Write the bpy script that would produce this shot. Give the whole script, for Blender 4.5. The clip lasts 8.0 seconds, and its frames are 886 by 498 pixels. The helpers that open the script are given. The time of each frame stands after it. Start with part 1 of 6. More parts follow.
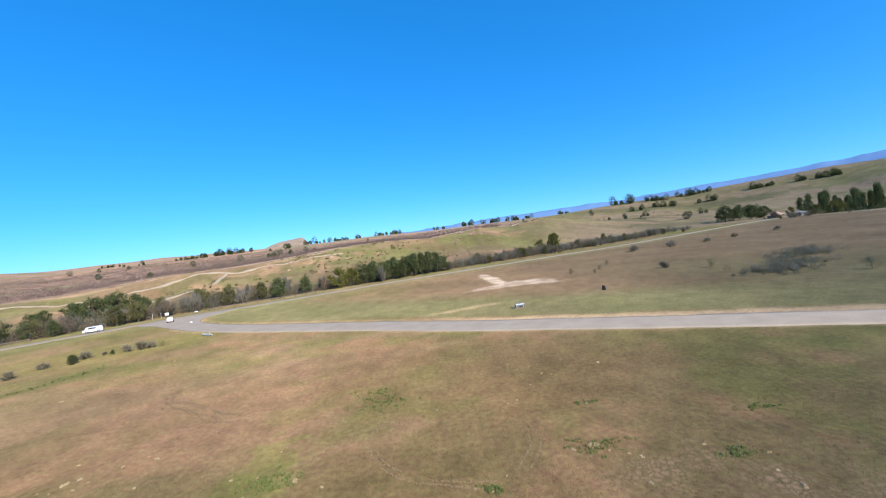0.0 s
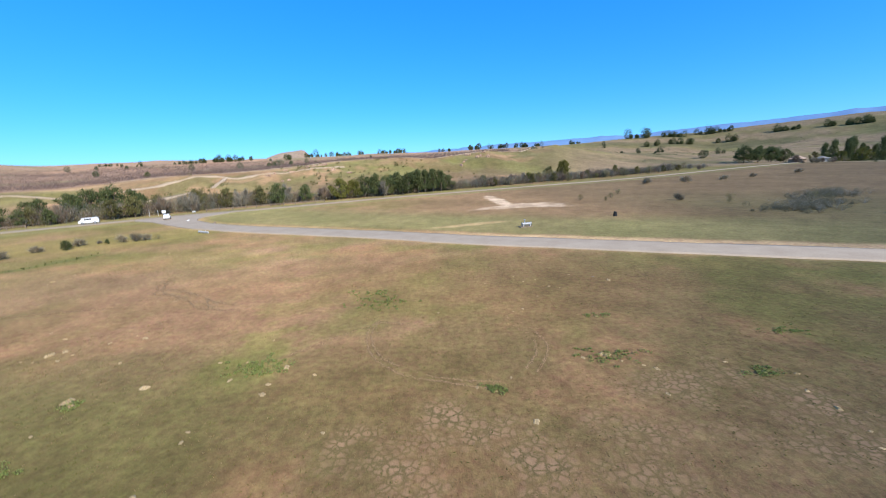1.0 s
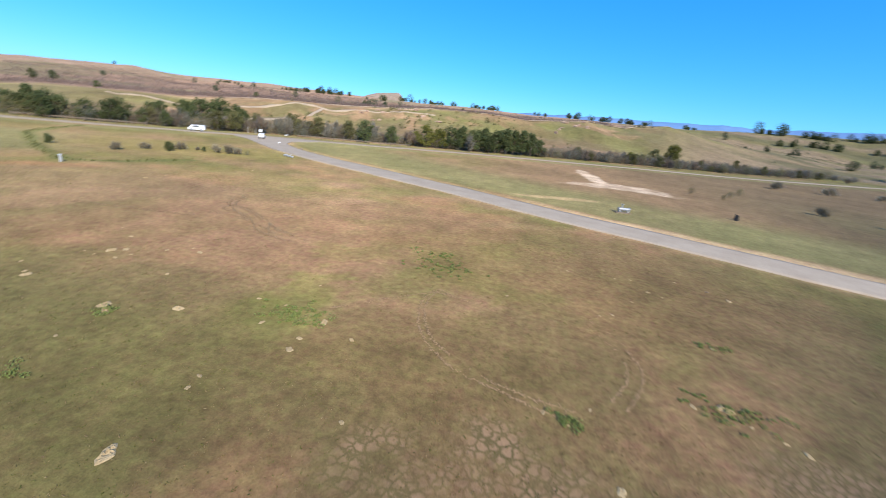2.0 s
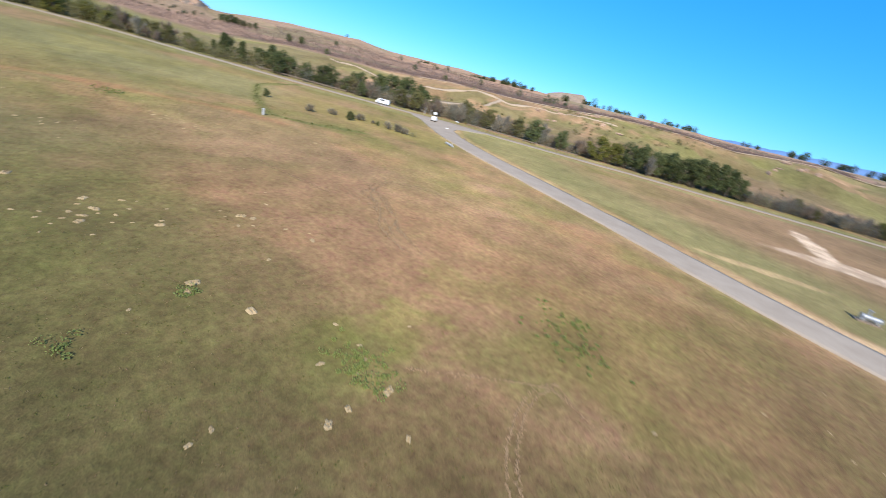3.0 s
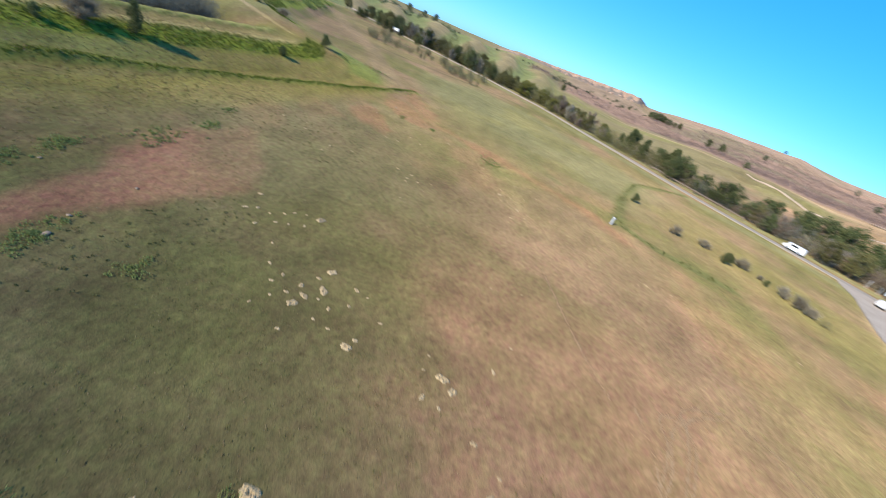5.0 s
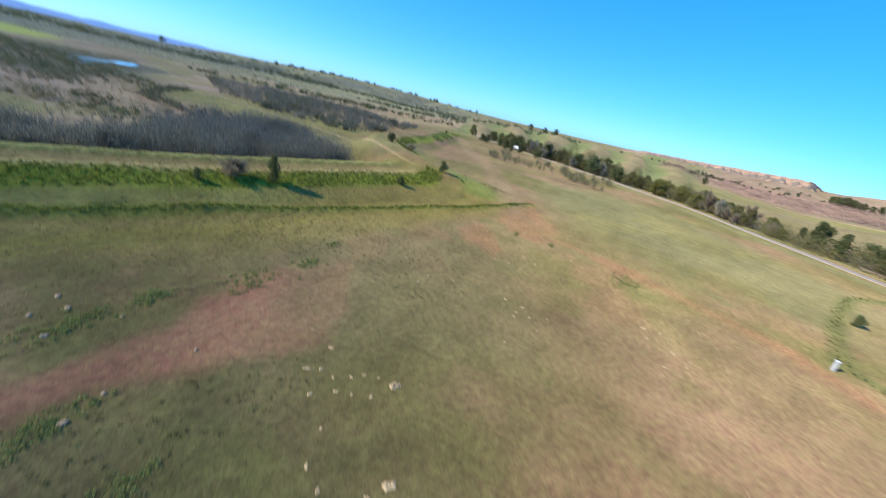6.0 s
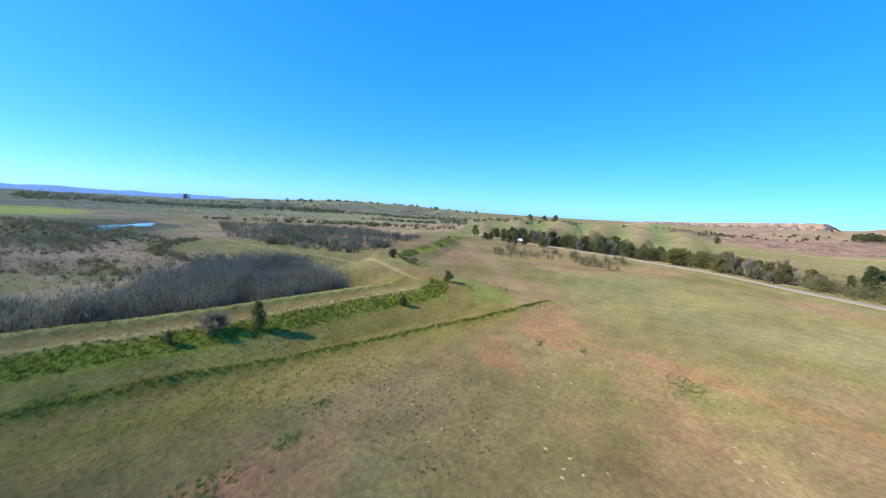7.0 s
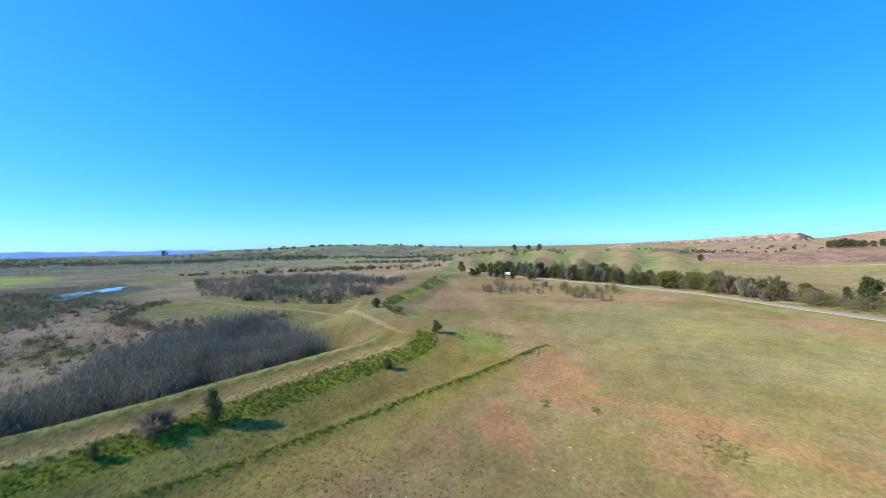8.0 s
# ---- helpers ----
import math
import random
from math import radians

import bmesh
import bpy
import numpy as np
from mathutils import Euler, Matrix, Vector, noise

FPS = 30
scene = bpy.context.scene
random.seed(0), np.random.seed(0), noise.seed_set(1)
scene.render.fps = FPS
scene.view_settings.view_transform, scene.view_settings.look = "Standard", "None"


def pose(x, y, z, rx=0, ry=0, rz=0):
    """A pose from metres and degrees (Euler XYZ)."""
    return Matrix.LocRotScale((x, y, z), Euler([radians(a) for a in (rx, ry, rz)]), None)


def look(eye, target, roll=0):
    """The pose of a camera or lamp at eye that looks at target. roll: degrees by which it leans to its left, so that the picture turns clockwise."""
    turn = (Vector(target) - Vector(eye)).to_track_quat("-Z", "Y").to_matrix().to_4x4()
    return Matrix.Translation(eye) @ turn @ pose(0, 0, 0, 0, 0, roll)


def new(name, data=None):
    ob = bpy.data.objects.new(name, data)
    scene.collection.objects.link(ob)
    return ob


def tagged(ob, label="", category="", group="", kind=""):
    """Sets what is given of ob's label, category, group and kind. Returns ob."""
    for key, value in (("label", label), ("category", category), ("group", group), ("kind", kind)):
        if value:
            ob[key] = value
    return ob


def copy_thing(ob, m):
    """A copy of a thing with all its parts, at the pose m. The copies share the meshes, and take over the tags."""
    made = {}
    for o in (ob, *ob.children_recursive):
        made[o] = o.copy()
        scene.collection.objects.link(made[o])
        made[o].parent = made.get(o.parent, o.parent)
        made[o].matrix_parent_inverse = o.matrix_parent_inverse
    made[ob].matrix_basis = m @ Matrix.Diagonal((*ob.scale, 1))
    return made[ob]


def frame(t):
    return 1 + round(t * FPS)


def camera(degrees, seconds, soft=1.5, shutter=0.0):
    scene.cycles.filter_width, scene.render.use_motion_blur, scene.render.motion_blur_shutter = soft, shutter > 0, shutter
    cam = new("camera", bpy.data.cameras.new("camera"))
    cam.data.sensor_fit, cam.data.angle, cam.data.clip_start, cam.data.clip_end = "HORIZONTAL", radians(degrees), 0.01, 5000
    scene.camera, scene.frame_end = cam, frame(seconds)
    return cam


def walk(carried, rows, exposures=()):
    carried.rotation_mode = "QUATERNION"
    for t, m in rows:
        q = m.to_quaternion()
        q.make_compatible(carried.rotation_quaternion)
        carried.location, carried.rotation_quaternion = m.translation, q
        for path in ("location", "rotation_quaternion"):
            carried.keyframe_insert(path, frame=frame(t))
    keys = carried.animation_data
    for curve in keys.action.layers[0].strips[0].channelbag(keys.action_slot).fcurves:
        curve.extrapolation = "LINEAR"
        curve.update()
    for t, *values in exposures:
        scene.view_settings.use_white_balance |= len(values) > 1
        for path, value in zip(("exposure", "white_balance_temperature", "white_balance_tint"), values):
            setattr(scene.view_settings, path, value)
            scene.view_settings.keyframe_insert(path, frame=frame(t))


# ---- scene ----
# Camera: a small drone that flies a banked turn over a dry field.
SIZE = 1.4  # metres to one unit of the plan: all places below are plan units, set out at full size at the end
cam = camera(98.1, 8.0, soft=0.8, shutter=0.4)
PATH = [
    (0.0, -0.00, -0.00, 10.20, -1.26, 6.53, 0.21),
    (0.5, -0.32, 1.07, 9.06, -6.06, 5.58, -0.18),
    (1.0, -0.66, 2.21, 8.37, -12.39, 2.43, 0.86),
    (1.2, -0.77, 2.72, 8.13, -14.11, 1.10, 1.80),
    (2.3, -1.64, 7.01, 7.74, -20.40, -8.75, 20.62),
    (2.5, -1.84, 7.91, 7.94, -21.22, -10.25, 25.63),
    (3.0, -3.14, 10.43, 8.39, -23.76, -14.39, 38.90),
    (3.5, -4.73, 12.49, 9.07, -26.43, -18.75, 53.50),
    (4.0, -6.89, 14.32, 9.48, -29.18, -21.49, 68.46),
    (4.5, -9.06, 15.66, 9.69, -30.92, -22.32, 82.79),
    (4.7, -9.94, 16.09, 9.71, -31.07, -22.03, 88.19),
    (5.8, -15.89, 16.69, 9.79, -24.68, -15.37, 111.05),
    (6.0, -16.83, 16.44, 9.82, -20.72, -12.78, 112.83),
    (6.5, -18.95, 16.02, 10.06, -11.49, -6.71, 113.65),
    (7.0, -20.73, 15.60, 10.51, -5.88, -3.56, 112.92),
    (7.5, -22.43, 15.09, 11.05, -2.74, -1.61, 112.04),
    (8.0, -23.98, 14.54, 11.57, -0.50, 0.81, 110.63),
]
walk(cam, [(t, pose(SIZE * x, SIZE * y, SIZE * z, 90 + pitch, roll, yaw)) for t, x, y, z, pitch, roll, yaw in PATH],
     exposures=[(0.0, 0.16), (1.2, 0.18), (2.5, 0.20), (4.5, 0.30), (6.0, 0.40), (8.0, 0.36)])

# World: clear winter sky, sun 35 degrees high behind the first view.
SUN_AZ, SUN_EL = 307.0, 35.5
world = bpy.data.worlds.new("world")
scene.world = world
world.use_nodes = True
wn, wl = world.node_tree.nodes, world.node_tree.links
sky = wn.new("ShaderNodeTexSky")
sky.sky_type, sky.sun_disc = "NISHITA", False
sky.sun_elevation, sky.sun_rotation = radians(SUN_EL), radians(90 - SUN_AZ)
sky.altitude, sky.air_density, sky.dust_density, sky.ozone_density = 100, 0.6, 0.5, 1.2
clear = wn.new("ShaderNodeMix")
clear.data_type, clear.blend_type = "RGBA", "MULTIPLY"
clear.inputs["Factor"].default_value = 1.0
clear.inputs["B"].default_value = (0.485, 0.76, 1.14, 1)
even, rich = wn.new("ShaderNodeGamma"), wn.new("ShaderNodeHueSaturation")
even.inputs["Gamma"].default_value, rich.inputs["Saturation"].default_value = 0.57, 1.25
wl.new(sky.outputs[0], even.inputs["Color"])
wl.new(even.outputs[0], clear.inputs["A"])
wl.new(clear.outputs["Result"], rich.inputs["Color"])
wl.new(rich.outputs[0], wn["Background"].inputs[0])
wn["Background"].inputs[1].default_value = 0.41
sun = new("sun", bpy.data.lights.new("sun", "SUN"))
sun.data.energy, sun.data.angle, sun.data.color = 5.0, radians(0.53), (1.0, 0.91, 0.76)
sx, sy, sz = math.cos(radians(SUN_AZ)), math.sin(radians(SUN_AZ)), math.tan(radians(SUN_EL))
sun.matrix_world = look((sx * 300, sy * 300, sz * 300), (0, 0, 0))


# ---------------------------------------------------------------- helpers
def hash2(ix, iy, seed):
    """A repeatable number from 0 to 1 for each lattice corner."""
    n = np.sin(ix * 127.1 + iy * 311.7 + seed * 74.7) * 43758.5453
    return n - np.floor(n)


def vnoise(x, y, seed=0):
    ix, iy = np.floor(x), np.floor(y)
    fx, fy = x - ix, y - iy
    fx, fy = fx * fx * (3 - 2 * fx), fy * fy * (3 - 2 * fy)
    a, b = hash2(ix, iy, seed), hash2(ix + 1, iy, seed)
    c, d = hash2(ix, iy + 1, seed), hash2(ix + 1, iy + 1, seed)
    return (a + (b - a) * fx) * (1 - fy) + (c + (d - c) * fx) * fy


def fbm(x, y, size, octaves=4, seed=0):
    """Smooth noise about 0, from -1 to 1, its largest lumps about size metres wide."""
    total, amp, norm = 0.0, 1.0, 0.0
    px, py = x / size, y / size
    for k in range(octaves):
        total = total + amp * (vnoise(px, py, seed + k) * 2 - 1)
        norm += amp
        px, py, amp = px * 2.03 + 17.3 + py * 0.21, py * 2.03 - 9.1 - px * 0.21, amp * 0.5
    return total / norm


def smooth(a, b, v):
    t = np.clip((v - a) / (b - a), 0, 1)
    return t * t * (3 - 2 * t)


def curve_points(points, step=1.0):
    """A rounded line through the points, as an array of x, y about step metres apart."""
    p = np.array(points, float)
    p = np.vstack([2 * p[0] - p[1], p, 2 * p[-1] - p[-2]])
    out = []
    for i in range(1, len(p) - 2):
        n = max(2, int(np.linalg.norm(p[i + 1] - p[i]) / step))
        for t in np.linspace(0, 1, n, endpoint=False):
            out.append(0.5 * (2 * p[i] + (p[i + 1] - p[i - 1]) * t + (2 * p[i - 1] - 5 * p[i] + 4 * p[i + 1] - p[i + 2]) * t ** 2
                              + (3 * p[i] - p[i - 1] - 3 * p[i + 1] + p[i + 2]) * t ** 3))
    out.append(p[-2])
    return np.array(out)


def line_field(x, y, points):
    """Distance of x, y from a line of points, the side (left of its way: plus) and how far along it the nearest point is, in metres."""
    best, side, along, run = np.full(x.shape, 1e9), np.zeros(x.shape), np.zeros(x.shape), 0.0
    for (ax, ay), (bx, by) in zip(points[:-1], points[1:]):
        dx, dy = bx - ax, by - ay
        ln = math.hypot(dx, dy)
        t = np.clip(((x - ax) * dx + (y - ay) * dy) / ln ** 2, 0, 1)
        d = np.hypot(x - ax - t * dx, y - ay - t * dy)
        near = d < best
        s = dx * (y - ay) - dy * (x - ax)
        best, side, along = np.where(near, d, best), np.where(near, np.sign(s), side), np.where(near, run + t * ln, along)
        run += ln
    return best, side, along


def mesh_from(name, verts, faces, smooth_faces=False):
    me = bpy.data.meshes.new(name)
    me.from_pydata([tuple(v) for v in verts], [], [tuple(int(i) for i in f) for f in faces])
    if smooth_faces:
        me.shade_smooth()
    me.update()
    return me


def bm_mesh(name, bm):
    me = bpy.data.meshes.new(name)
    bm.to_mesh(me)
    bm.free()
    return me


def part(name, data, material, parent, label=""):
    """Links a mesh or bmesh as one part under a thing."""
    me = bm_mesh(name, data) if isinstance(data, bmesh.types.BMesh) else data
    if not me.materials:
        me.materials.append(material)
    ob = new(name, me)
    ob.parent = parent
    return tagged(ob, label)


def thing(name, data, material, label, category, group="", kind=""):
    me = bm_mesh(name, data) if isinstance(data, bmesh.types.BMesh) else data
    if not me.materials:
        me.materials.append(material)
    return tagged(new(name, me), label, category, group, kind)


# ---------------------------------------------------------------- materials
def material(name, rough=0.9):
    m = bpy.data.materials.new(name)
    m.use_nodes = True
    bsdf = m.node_tree.nodes["Principled BSDF"]
    bsdf.inputs["Roughness"].default_value = rough
    bsdf.inputs["Specular IOR Level"].default_value = 0.25
    return m, m.node_tree.nodes, m.node_tree.links, bsdf


def mottled(name, low, high, size=1.0, fine=0.08, rough=0.9, bump=0.3, random_tint=0.0):
    """A surface that wanders between two colours at a coarse and a fine scale, with relief."""
    m, n, l, bsdf = material(name, rough)
    if rough > 0.7:
        bsdf.inputs["Specular IOR Level"].default_value = 0.08
    pos = n.new("ShaderNodeNewGeometry")
    a, b = n.new("ShaderNodeTexNoise"), n.new("ShaderNodeTexNoise")
    a.inputs["Scale"].default_value, b.inputs["Scale"].default_value = 1 / size, 1 / fine
    a.inputs["Detail"].default_value = b.inputs["Detail"].default_value = 4
    mixer = n.new("ShaderNodeMath")
    mixer.operation = "MULTIPLY_ADD"
    mixer.inputs[1].default_value, mixer.inputs[2].default_value = 0.5, 0.0
    ramp = n.new("ShaderNodeValToRGB")
    ramp.color_ramp.elements[0].position, ramp.color_ramp.elements[1].position = 0.3, 0.7
    ramp.color_ramp.elements[0].color, ramp.color_ramp.elements[1].color = (*low, 1), (*high, 1)
    total = n.new("ShaderNodeMath")
    total.operation = "MULTIPLY_ADD"
    total.inputs[1].default_value = 0.5
    for tex in (a, b):
        l.new(pos.outputs["Position"], tex.inputs["Vector"])
    l.new(a.outputs[0], mixer.inputs[0])
    l.new(b.outputs[0], total.inputs[0])
    l.new(mixer.outputs[0], total.inputs[2])
    l.new(total.outputs[0], ramp.inputs[0])
    colour = ramp.outputs[0]
    if random_tint:
        info, hsv = n.new("ShaderNodeObjectInfo"), n.new("ShaderNodeHueSaturation")
        spread = n.new("ShaderNodeMapRange")
        spread.inputs["To Min"].default_value, spread.inputs["To Max"].default_value = 1 - random_tint, 1 + random_tint
        l.new(info.outputs["Random"], spread.inputs["Value"])
        l.new(spread.outputs[0], hsv.inputs["Value"])
        l.new(colour, hsv.inputs["Color"])
        colour = hsv.outputs[0]
    l.new(colour, bsdf.inputs["Base Color"])
    if bump:
        bp = n.new("ShaderNodeBump")
        bp.inputs["Strength"].default_value, bp.inputs["Distance"].default_value = bump, fine
        l.new(b.outputs[0], bp.inputs["Height"])
        l.new(bp.outputs[0], bsdf.inputs["Normal"])
    return m


def leafy(name, low, high, vary=0.25):
    """Foliage: each leaf clump its own shade, some light through it."""
    m, n, l, bsdf = material(name, 0.75)
    bsdf.inputs["Diffuse Roughness"].default_value, bsdf.inputs["Specular IOR Level"].default_value = 1.0, 0.05
    geo, info = n.new("ShaderNodeNewGeometry"), n.new("ShaderNodeObjectInfo")
    ramp, hsv, spread = n.new("ShaderNodeValToRGB"), n.new("ShaderNodeHueSaturation"), n.new("ShaderNodeMapRange")
    ramp.color_ramp.elements[0].color, ramp.color_ramp.elements[1].color = (*low, 1), (*high, 1)
    spread.inputs["To Min"].default_value, spread.inputs["To Max"].default_value = 1 - vary, 1 + vary
    l.new(geo.outputs["Random Per Island"], ramp.inputs[0])
    l.new(info.outputs["Random"], spread.inputs["Value"])
    l.new(spread.outputs[0], hsv.inputs["Value"])
    l.new(ramp.outputs[0], hsv.inputs["Color"])
    l.new(hsv.outputs[0], bsdf.inputs["Base Color"])
    tr, mix = n.new("ShaderNodeBsdfTranslucent"), n.new("ShaderNodeMixShader")
    mix.inputs[0].default_value = 0.38
    l.new(hsv.outputs[0], tr.inputs["Color"])
    l.new(bsdf.outputs[0], mix.inputs[1])
    l.new(tr.outputs[0], mix.inputs[2])
    l.new(mix.outputs[0], n["Material Output"].inputs["Surface"])
    return m


def ground_material():
    """Earth and grass: the land's colours from the sheet, painted shade and haze included, broken up by tufts, clods
    and cracks.
    """
    m, n, l, bsdf = material("ground_earth", 0.95)
    bsdf.inputs["Specular IOR Level"].default_value = 0.1
    bsdf.inputs["Diffuse Roughness"].default_value = 1.0
    tint = n.new("ShaderNodeAttribute")
    tint.attribute_name = "tint"
    geo = n.new("ShaderNodeNewGeometry")
    noises = []
    for scale, detail in ((0.35, 5), (2.2, 6), (11.0, 4), (0.045, 9)):
        t = n.new("ShaderNodeTexNoise")
        t.inputs["Scale"].default_value, t.inputs["Detail"].default_value, t.inputs["Roughness"].default_value = scale, detail, 0.65
        l.new(geo.outputs["Position"], t.inputs["Vector"])
        noises.append(t)
    value = None
    for t, low, high in zip(noises, (0.74, 0.68, 0.80, 0.72), (1.26, 1.32, 1.20, 1.28)):
        r = n.new("ShaderNodeMapRange")
        r.inputs["From Min"].default_value, r.inputs["From Max"].default_value = 0.25, 0.75
        r.inputs["To Min"].default_value, r.inputs["To Max"].default_value = low, high
        l.new(t.outputs[0], r.inputs["Value"])
        if value is None:
            value = r.outputs[0]
        else:
            mu = n.new("ShaderNodeMath")
            mu.operation = "MULTIPLY"
            l.new(value, mu.inputs[0])
            l.new(r.outputs[0], mu.inputs[1])
            value = mu.outputs[0]
    hsv = n.new("ShaderNodeHueSaturation")
    hue = n.new("ShaderNodeMapRange")
    hue.inputs["From Min"].default_value, hue.inputs["From Max"].default_value = 0.3, 0.7
    hue.inputs["To Min"].default_value, hue.inputs["To Max"].default_value = 0.475, 0.525
    l.new(noises[1].outputs[1], hue.inputs["Value"])
    l.new(hue.outputs[0], hsv.inputs["Hue"])
    l.new(value, hsv.inputs["Value"])
    l.new(tint.outputs["Color"], hsv.inputs["Color"])
    # dried-out soil: pale clods between dark cracks
    crack = n.new("ShaderNodeTexVoronoi")
    crack.feature = "DISTANCE_TO_EDGE"
    crack.inputs["Scale"].default_value = 2.4
    warp = n.new("ShaderNodeMix")
    warp.data_type = "RGBA"
    warp.blend_type = "LINEAR_LIGHT"
    warp.inputs["Factor"].default_value = 0.25
    l.new(geo.outputs["Position"], warp.inputs["A"])
    l.new(noises[1].outputs[1], warp.inputs["B"])
    l.new(warp.outputs["Result"], crack.inputs["Vector"])
    clod = n.new("ShaderNodeValToRGB")
    clod.color_ramp.elements[0].position, clod.color_ramp.elements[1].position = 0.03, 0.20
    clod.color_ramp.elements[0].color, clod.color_ramp.elements[1].color = (0.125, 0.095, 0.042, 1), (0.275, 0.176, 0.102, 1)
    l.new(crack.outputs[0], clod.inputs[0])
    patchy = n.new("ShaderNodeMath")
    patchy.operation = "MULTIPLY"
    pick = n.new("ShaderNodeMapRange")
    pick.inputs["From Min"].default_value, pick.inputs["From Max"].default_value = 0.42, 0.62
    l.new(noises[0].outputs[0], pick.inputs["Value"])
    l.new(pick.outputs[0], patchy.inputs[0])
    l.new(tint.outputs["Alpha"], patchy.inputs[1])
    cover = n.new("ShaderNodeMix")
    cover.data_type = "RGBA"
    l.new(patchy.outputs[0], cover.inputs["Factor"])
    l.new(hsv.outputs[0], cover.inputs["A"])
    l.new(clod.outputs[0], cover.inputs["B"])
    l.new(cover.outputs["Result"], bsdf.inputs["Base Color"])
    bp = n.new("ShaderNodeBump")
    bp.inputs["Strength"].default_value, bp.inputs["Distance"].default_value = 0.5, 0.20
    relief = n.new("ShaderNodeMath")
    relief.operation = "MULTIPLY_ADD"
    relief.inputs[1].default_value = 0.22
    l.new(noises[2].outputs[0], relief.inputs[0])
    l.new(noises[1].outputs[0], relief.inputs[2])
    l.new(relief.outputs[0], bp.inputs["Height"])
    l.new(bp.outputs[0], bsdf.inputs["Normal"])
    return m


GROUND = ground_material()
ASPHALT = mottled("worn_asphalt", (0.39, 0.300, 0.215), (0.52, 0.415, 0.305), 3.0, 0.15, 1.0, 0.15)
ASPHALT.node_tree.nodes["Principled BSDF"].inputs["Specular IOR Level"].default_value = 0.05
GRAVEL = mottled("pale_gravel", (0.31, 0.25, 0.18), (0.43, 0.35, 0.26), 2.0, 0.12, 0.95, 0.3)
BARK = mottled("bark", (0.10, 0.075, 0.055), (0.20, 0.16, 0.12), 0.5, 0.08, 0.95, 0.5)
LEAF_DARK = leafy("dark_evergreen_leaves", (0.088, 0.112, 0.044), (0.180, 0.196, 0.080))
LEAF_OLIVE = leafy("olive_leaves", (0.160, 0.150, 0.058), (0.250, 0.228, 0.095))
LEAF_YELLOW = leafy("yellow_green_leaves", (0.150, 0.148, 0.034), (0.255, 0.238, 0.068))
TWIG_GREY = leafy("bare_grey_twigs", (0.19, 0.168, 0.125), (0.43, 0.385, 0.30))
STRAW = leafy("dry_straw", (0.20, 0.135, 0.065), (0.42, 0.31, 0.16))
GRASS = leafy("short_grass", (0.10, 0.11, 0.03), (0.20, 0.19, 0.06))
STALK = leafy("brown_stalks", (0.17, 0.112, 0.06), (0.30, 0.20, 0.11))
TWIG_BROWN = leafy("bare_brown_twigs", (0.20, 0.150, 0.108), (0.36, 0.275, 0.200))
ORCHARD_TWIG = leafy("bare_orchard_twigs", (0.25, 0.168, 0.130), (0.41, 0.29, 0.23))
WEED = leafy("fresh_weeds", (0.165, 0.205, 0.060), (0.28, 0.315, 0.105))
TUSSOCK = leafy("dark_turf_tussocks", (0.100, 0.106, 0.036), (0.165, 0.165, 0.062))
BANK_WEED = leafy("lush_bank_weeds", (0.140, 0.182, 0.026), (0.250, 0.295, 0.056))
LEAF_PALE = leafy("pale_olive_leaves", (0.20, 0.185, 0.088), (0.29, 0.262, 0.132))
# Dulled green with the far woods' haze in the colour; marsh shares it.
LEAF_DULL_HAZED = leafy("dull_green_hazed_leaves", (0.095, 0.115, 0.060), (0.165, 0.180, 0.095))
SAGE = leafy("sage_leaves", (0.170, 0.160, 0.098), (0.300, 0.280, 0.190))
BUSH_TWIG = leafy("pale_bush_twigs", (0.22, 0.182, 0.118), (0.45, 0.38, 0.26))
MARSH_TWIG = leafy("dark_willow_twigs", (0.085, 0.088, 0.072), (0.215, 0.212, 0.180))
REED = leafy("dark_marsh_reeds", (0.105, 0.108, 0.066), (0.185, 0.180, 0.112))
WILLOW_TWIG = leafy("grey_willow_twigs", (0.080, 0.080, 0.060), (0.265, 0.258, 0.198))

# ---------------------------------------------------------------- the lie of the land
CENTRE = (-12.0, 10.0)
# Round the field, by bearing: metres out and height of the foot of the bluffs, the rim of the plateau and the skyline.
FOOT = [
    (0, 300, 0), (30, 280, 0), (44, 280, 1), (56, 260, 1), (64, 230, 0), (72, 200, 0), (90, 160, 0), (103, 140, 0), (126, 128, 0), (170, 158, 0),
    (183, 185, 0), (206, 250, -1.5), (230, 260, -2), (238, 300, -2), (300, 300, -2), (340, 300, 0), (360, 300, 0),
]
RIM = [
    (0, 450, 4), (30, 450, 6), (44, 500, 8), (56, 450, 8), (64, 380, 12), (72, 330, 19.5), (77, 320, 15.5), (82, 300, 17.5), (90, 260, 13),
    (96, 250, 14), (103, 240, 13), (110, 220, 10.3), (118, 210, 8.5), (126, 210, 8), (136, 220, 5), (148, 240, 4), (158, 300, -1.5),
    (166, 310, -0.5), (170, 310, 3), (174.5, 310, 4), (183, 330, 4), (194, 400, 3), (199, 450, 0), (206, 500, 0), (223, 500, 0), (230, 600, -2),
    (238, 900, -5), (300, 900, -5), (340, 600, 2), (360, 450, 4),
]
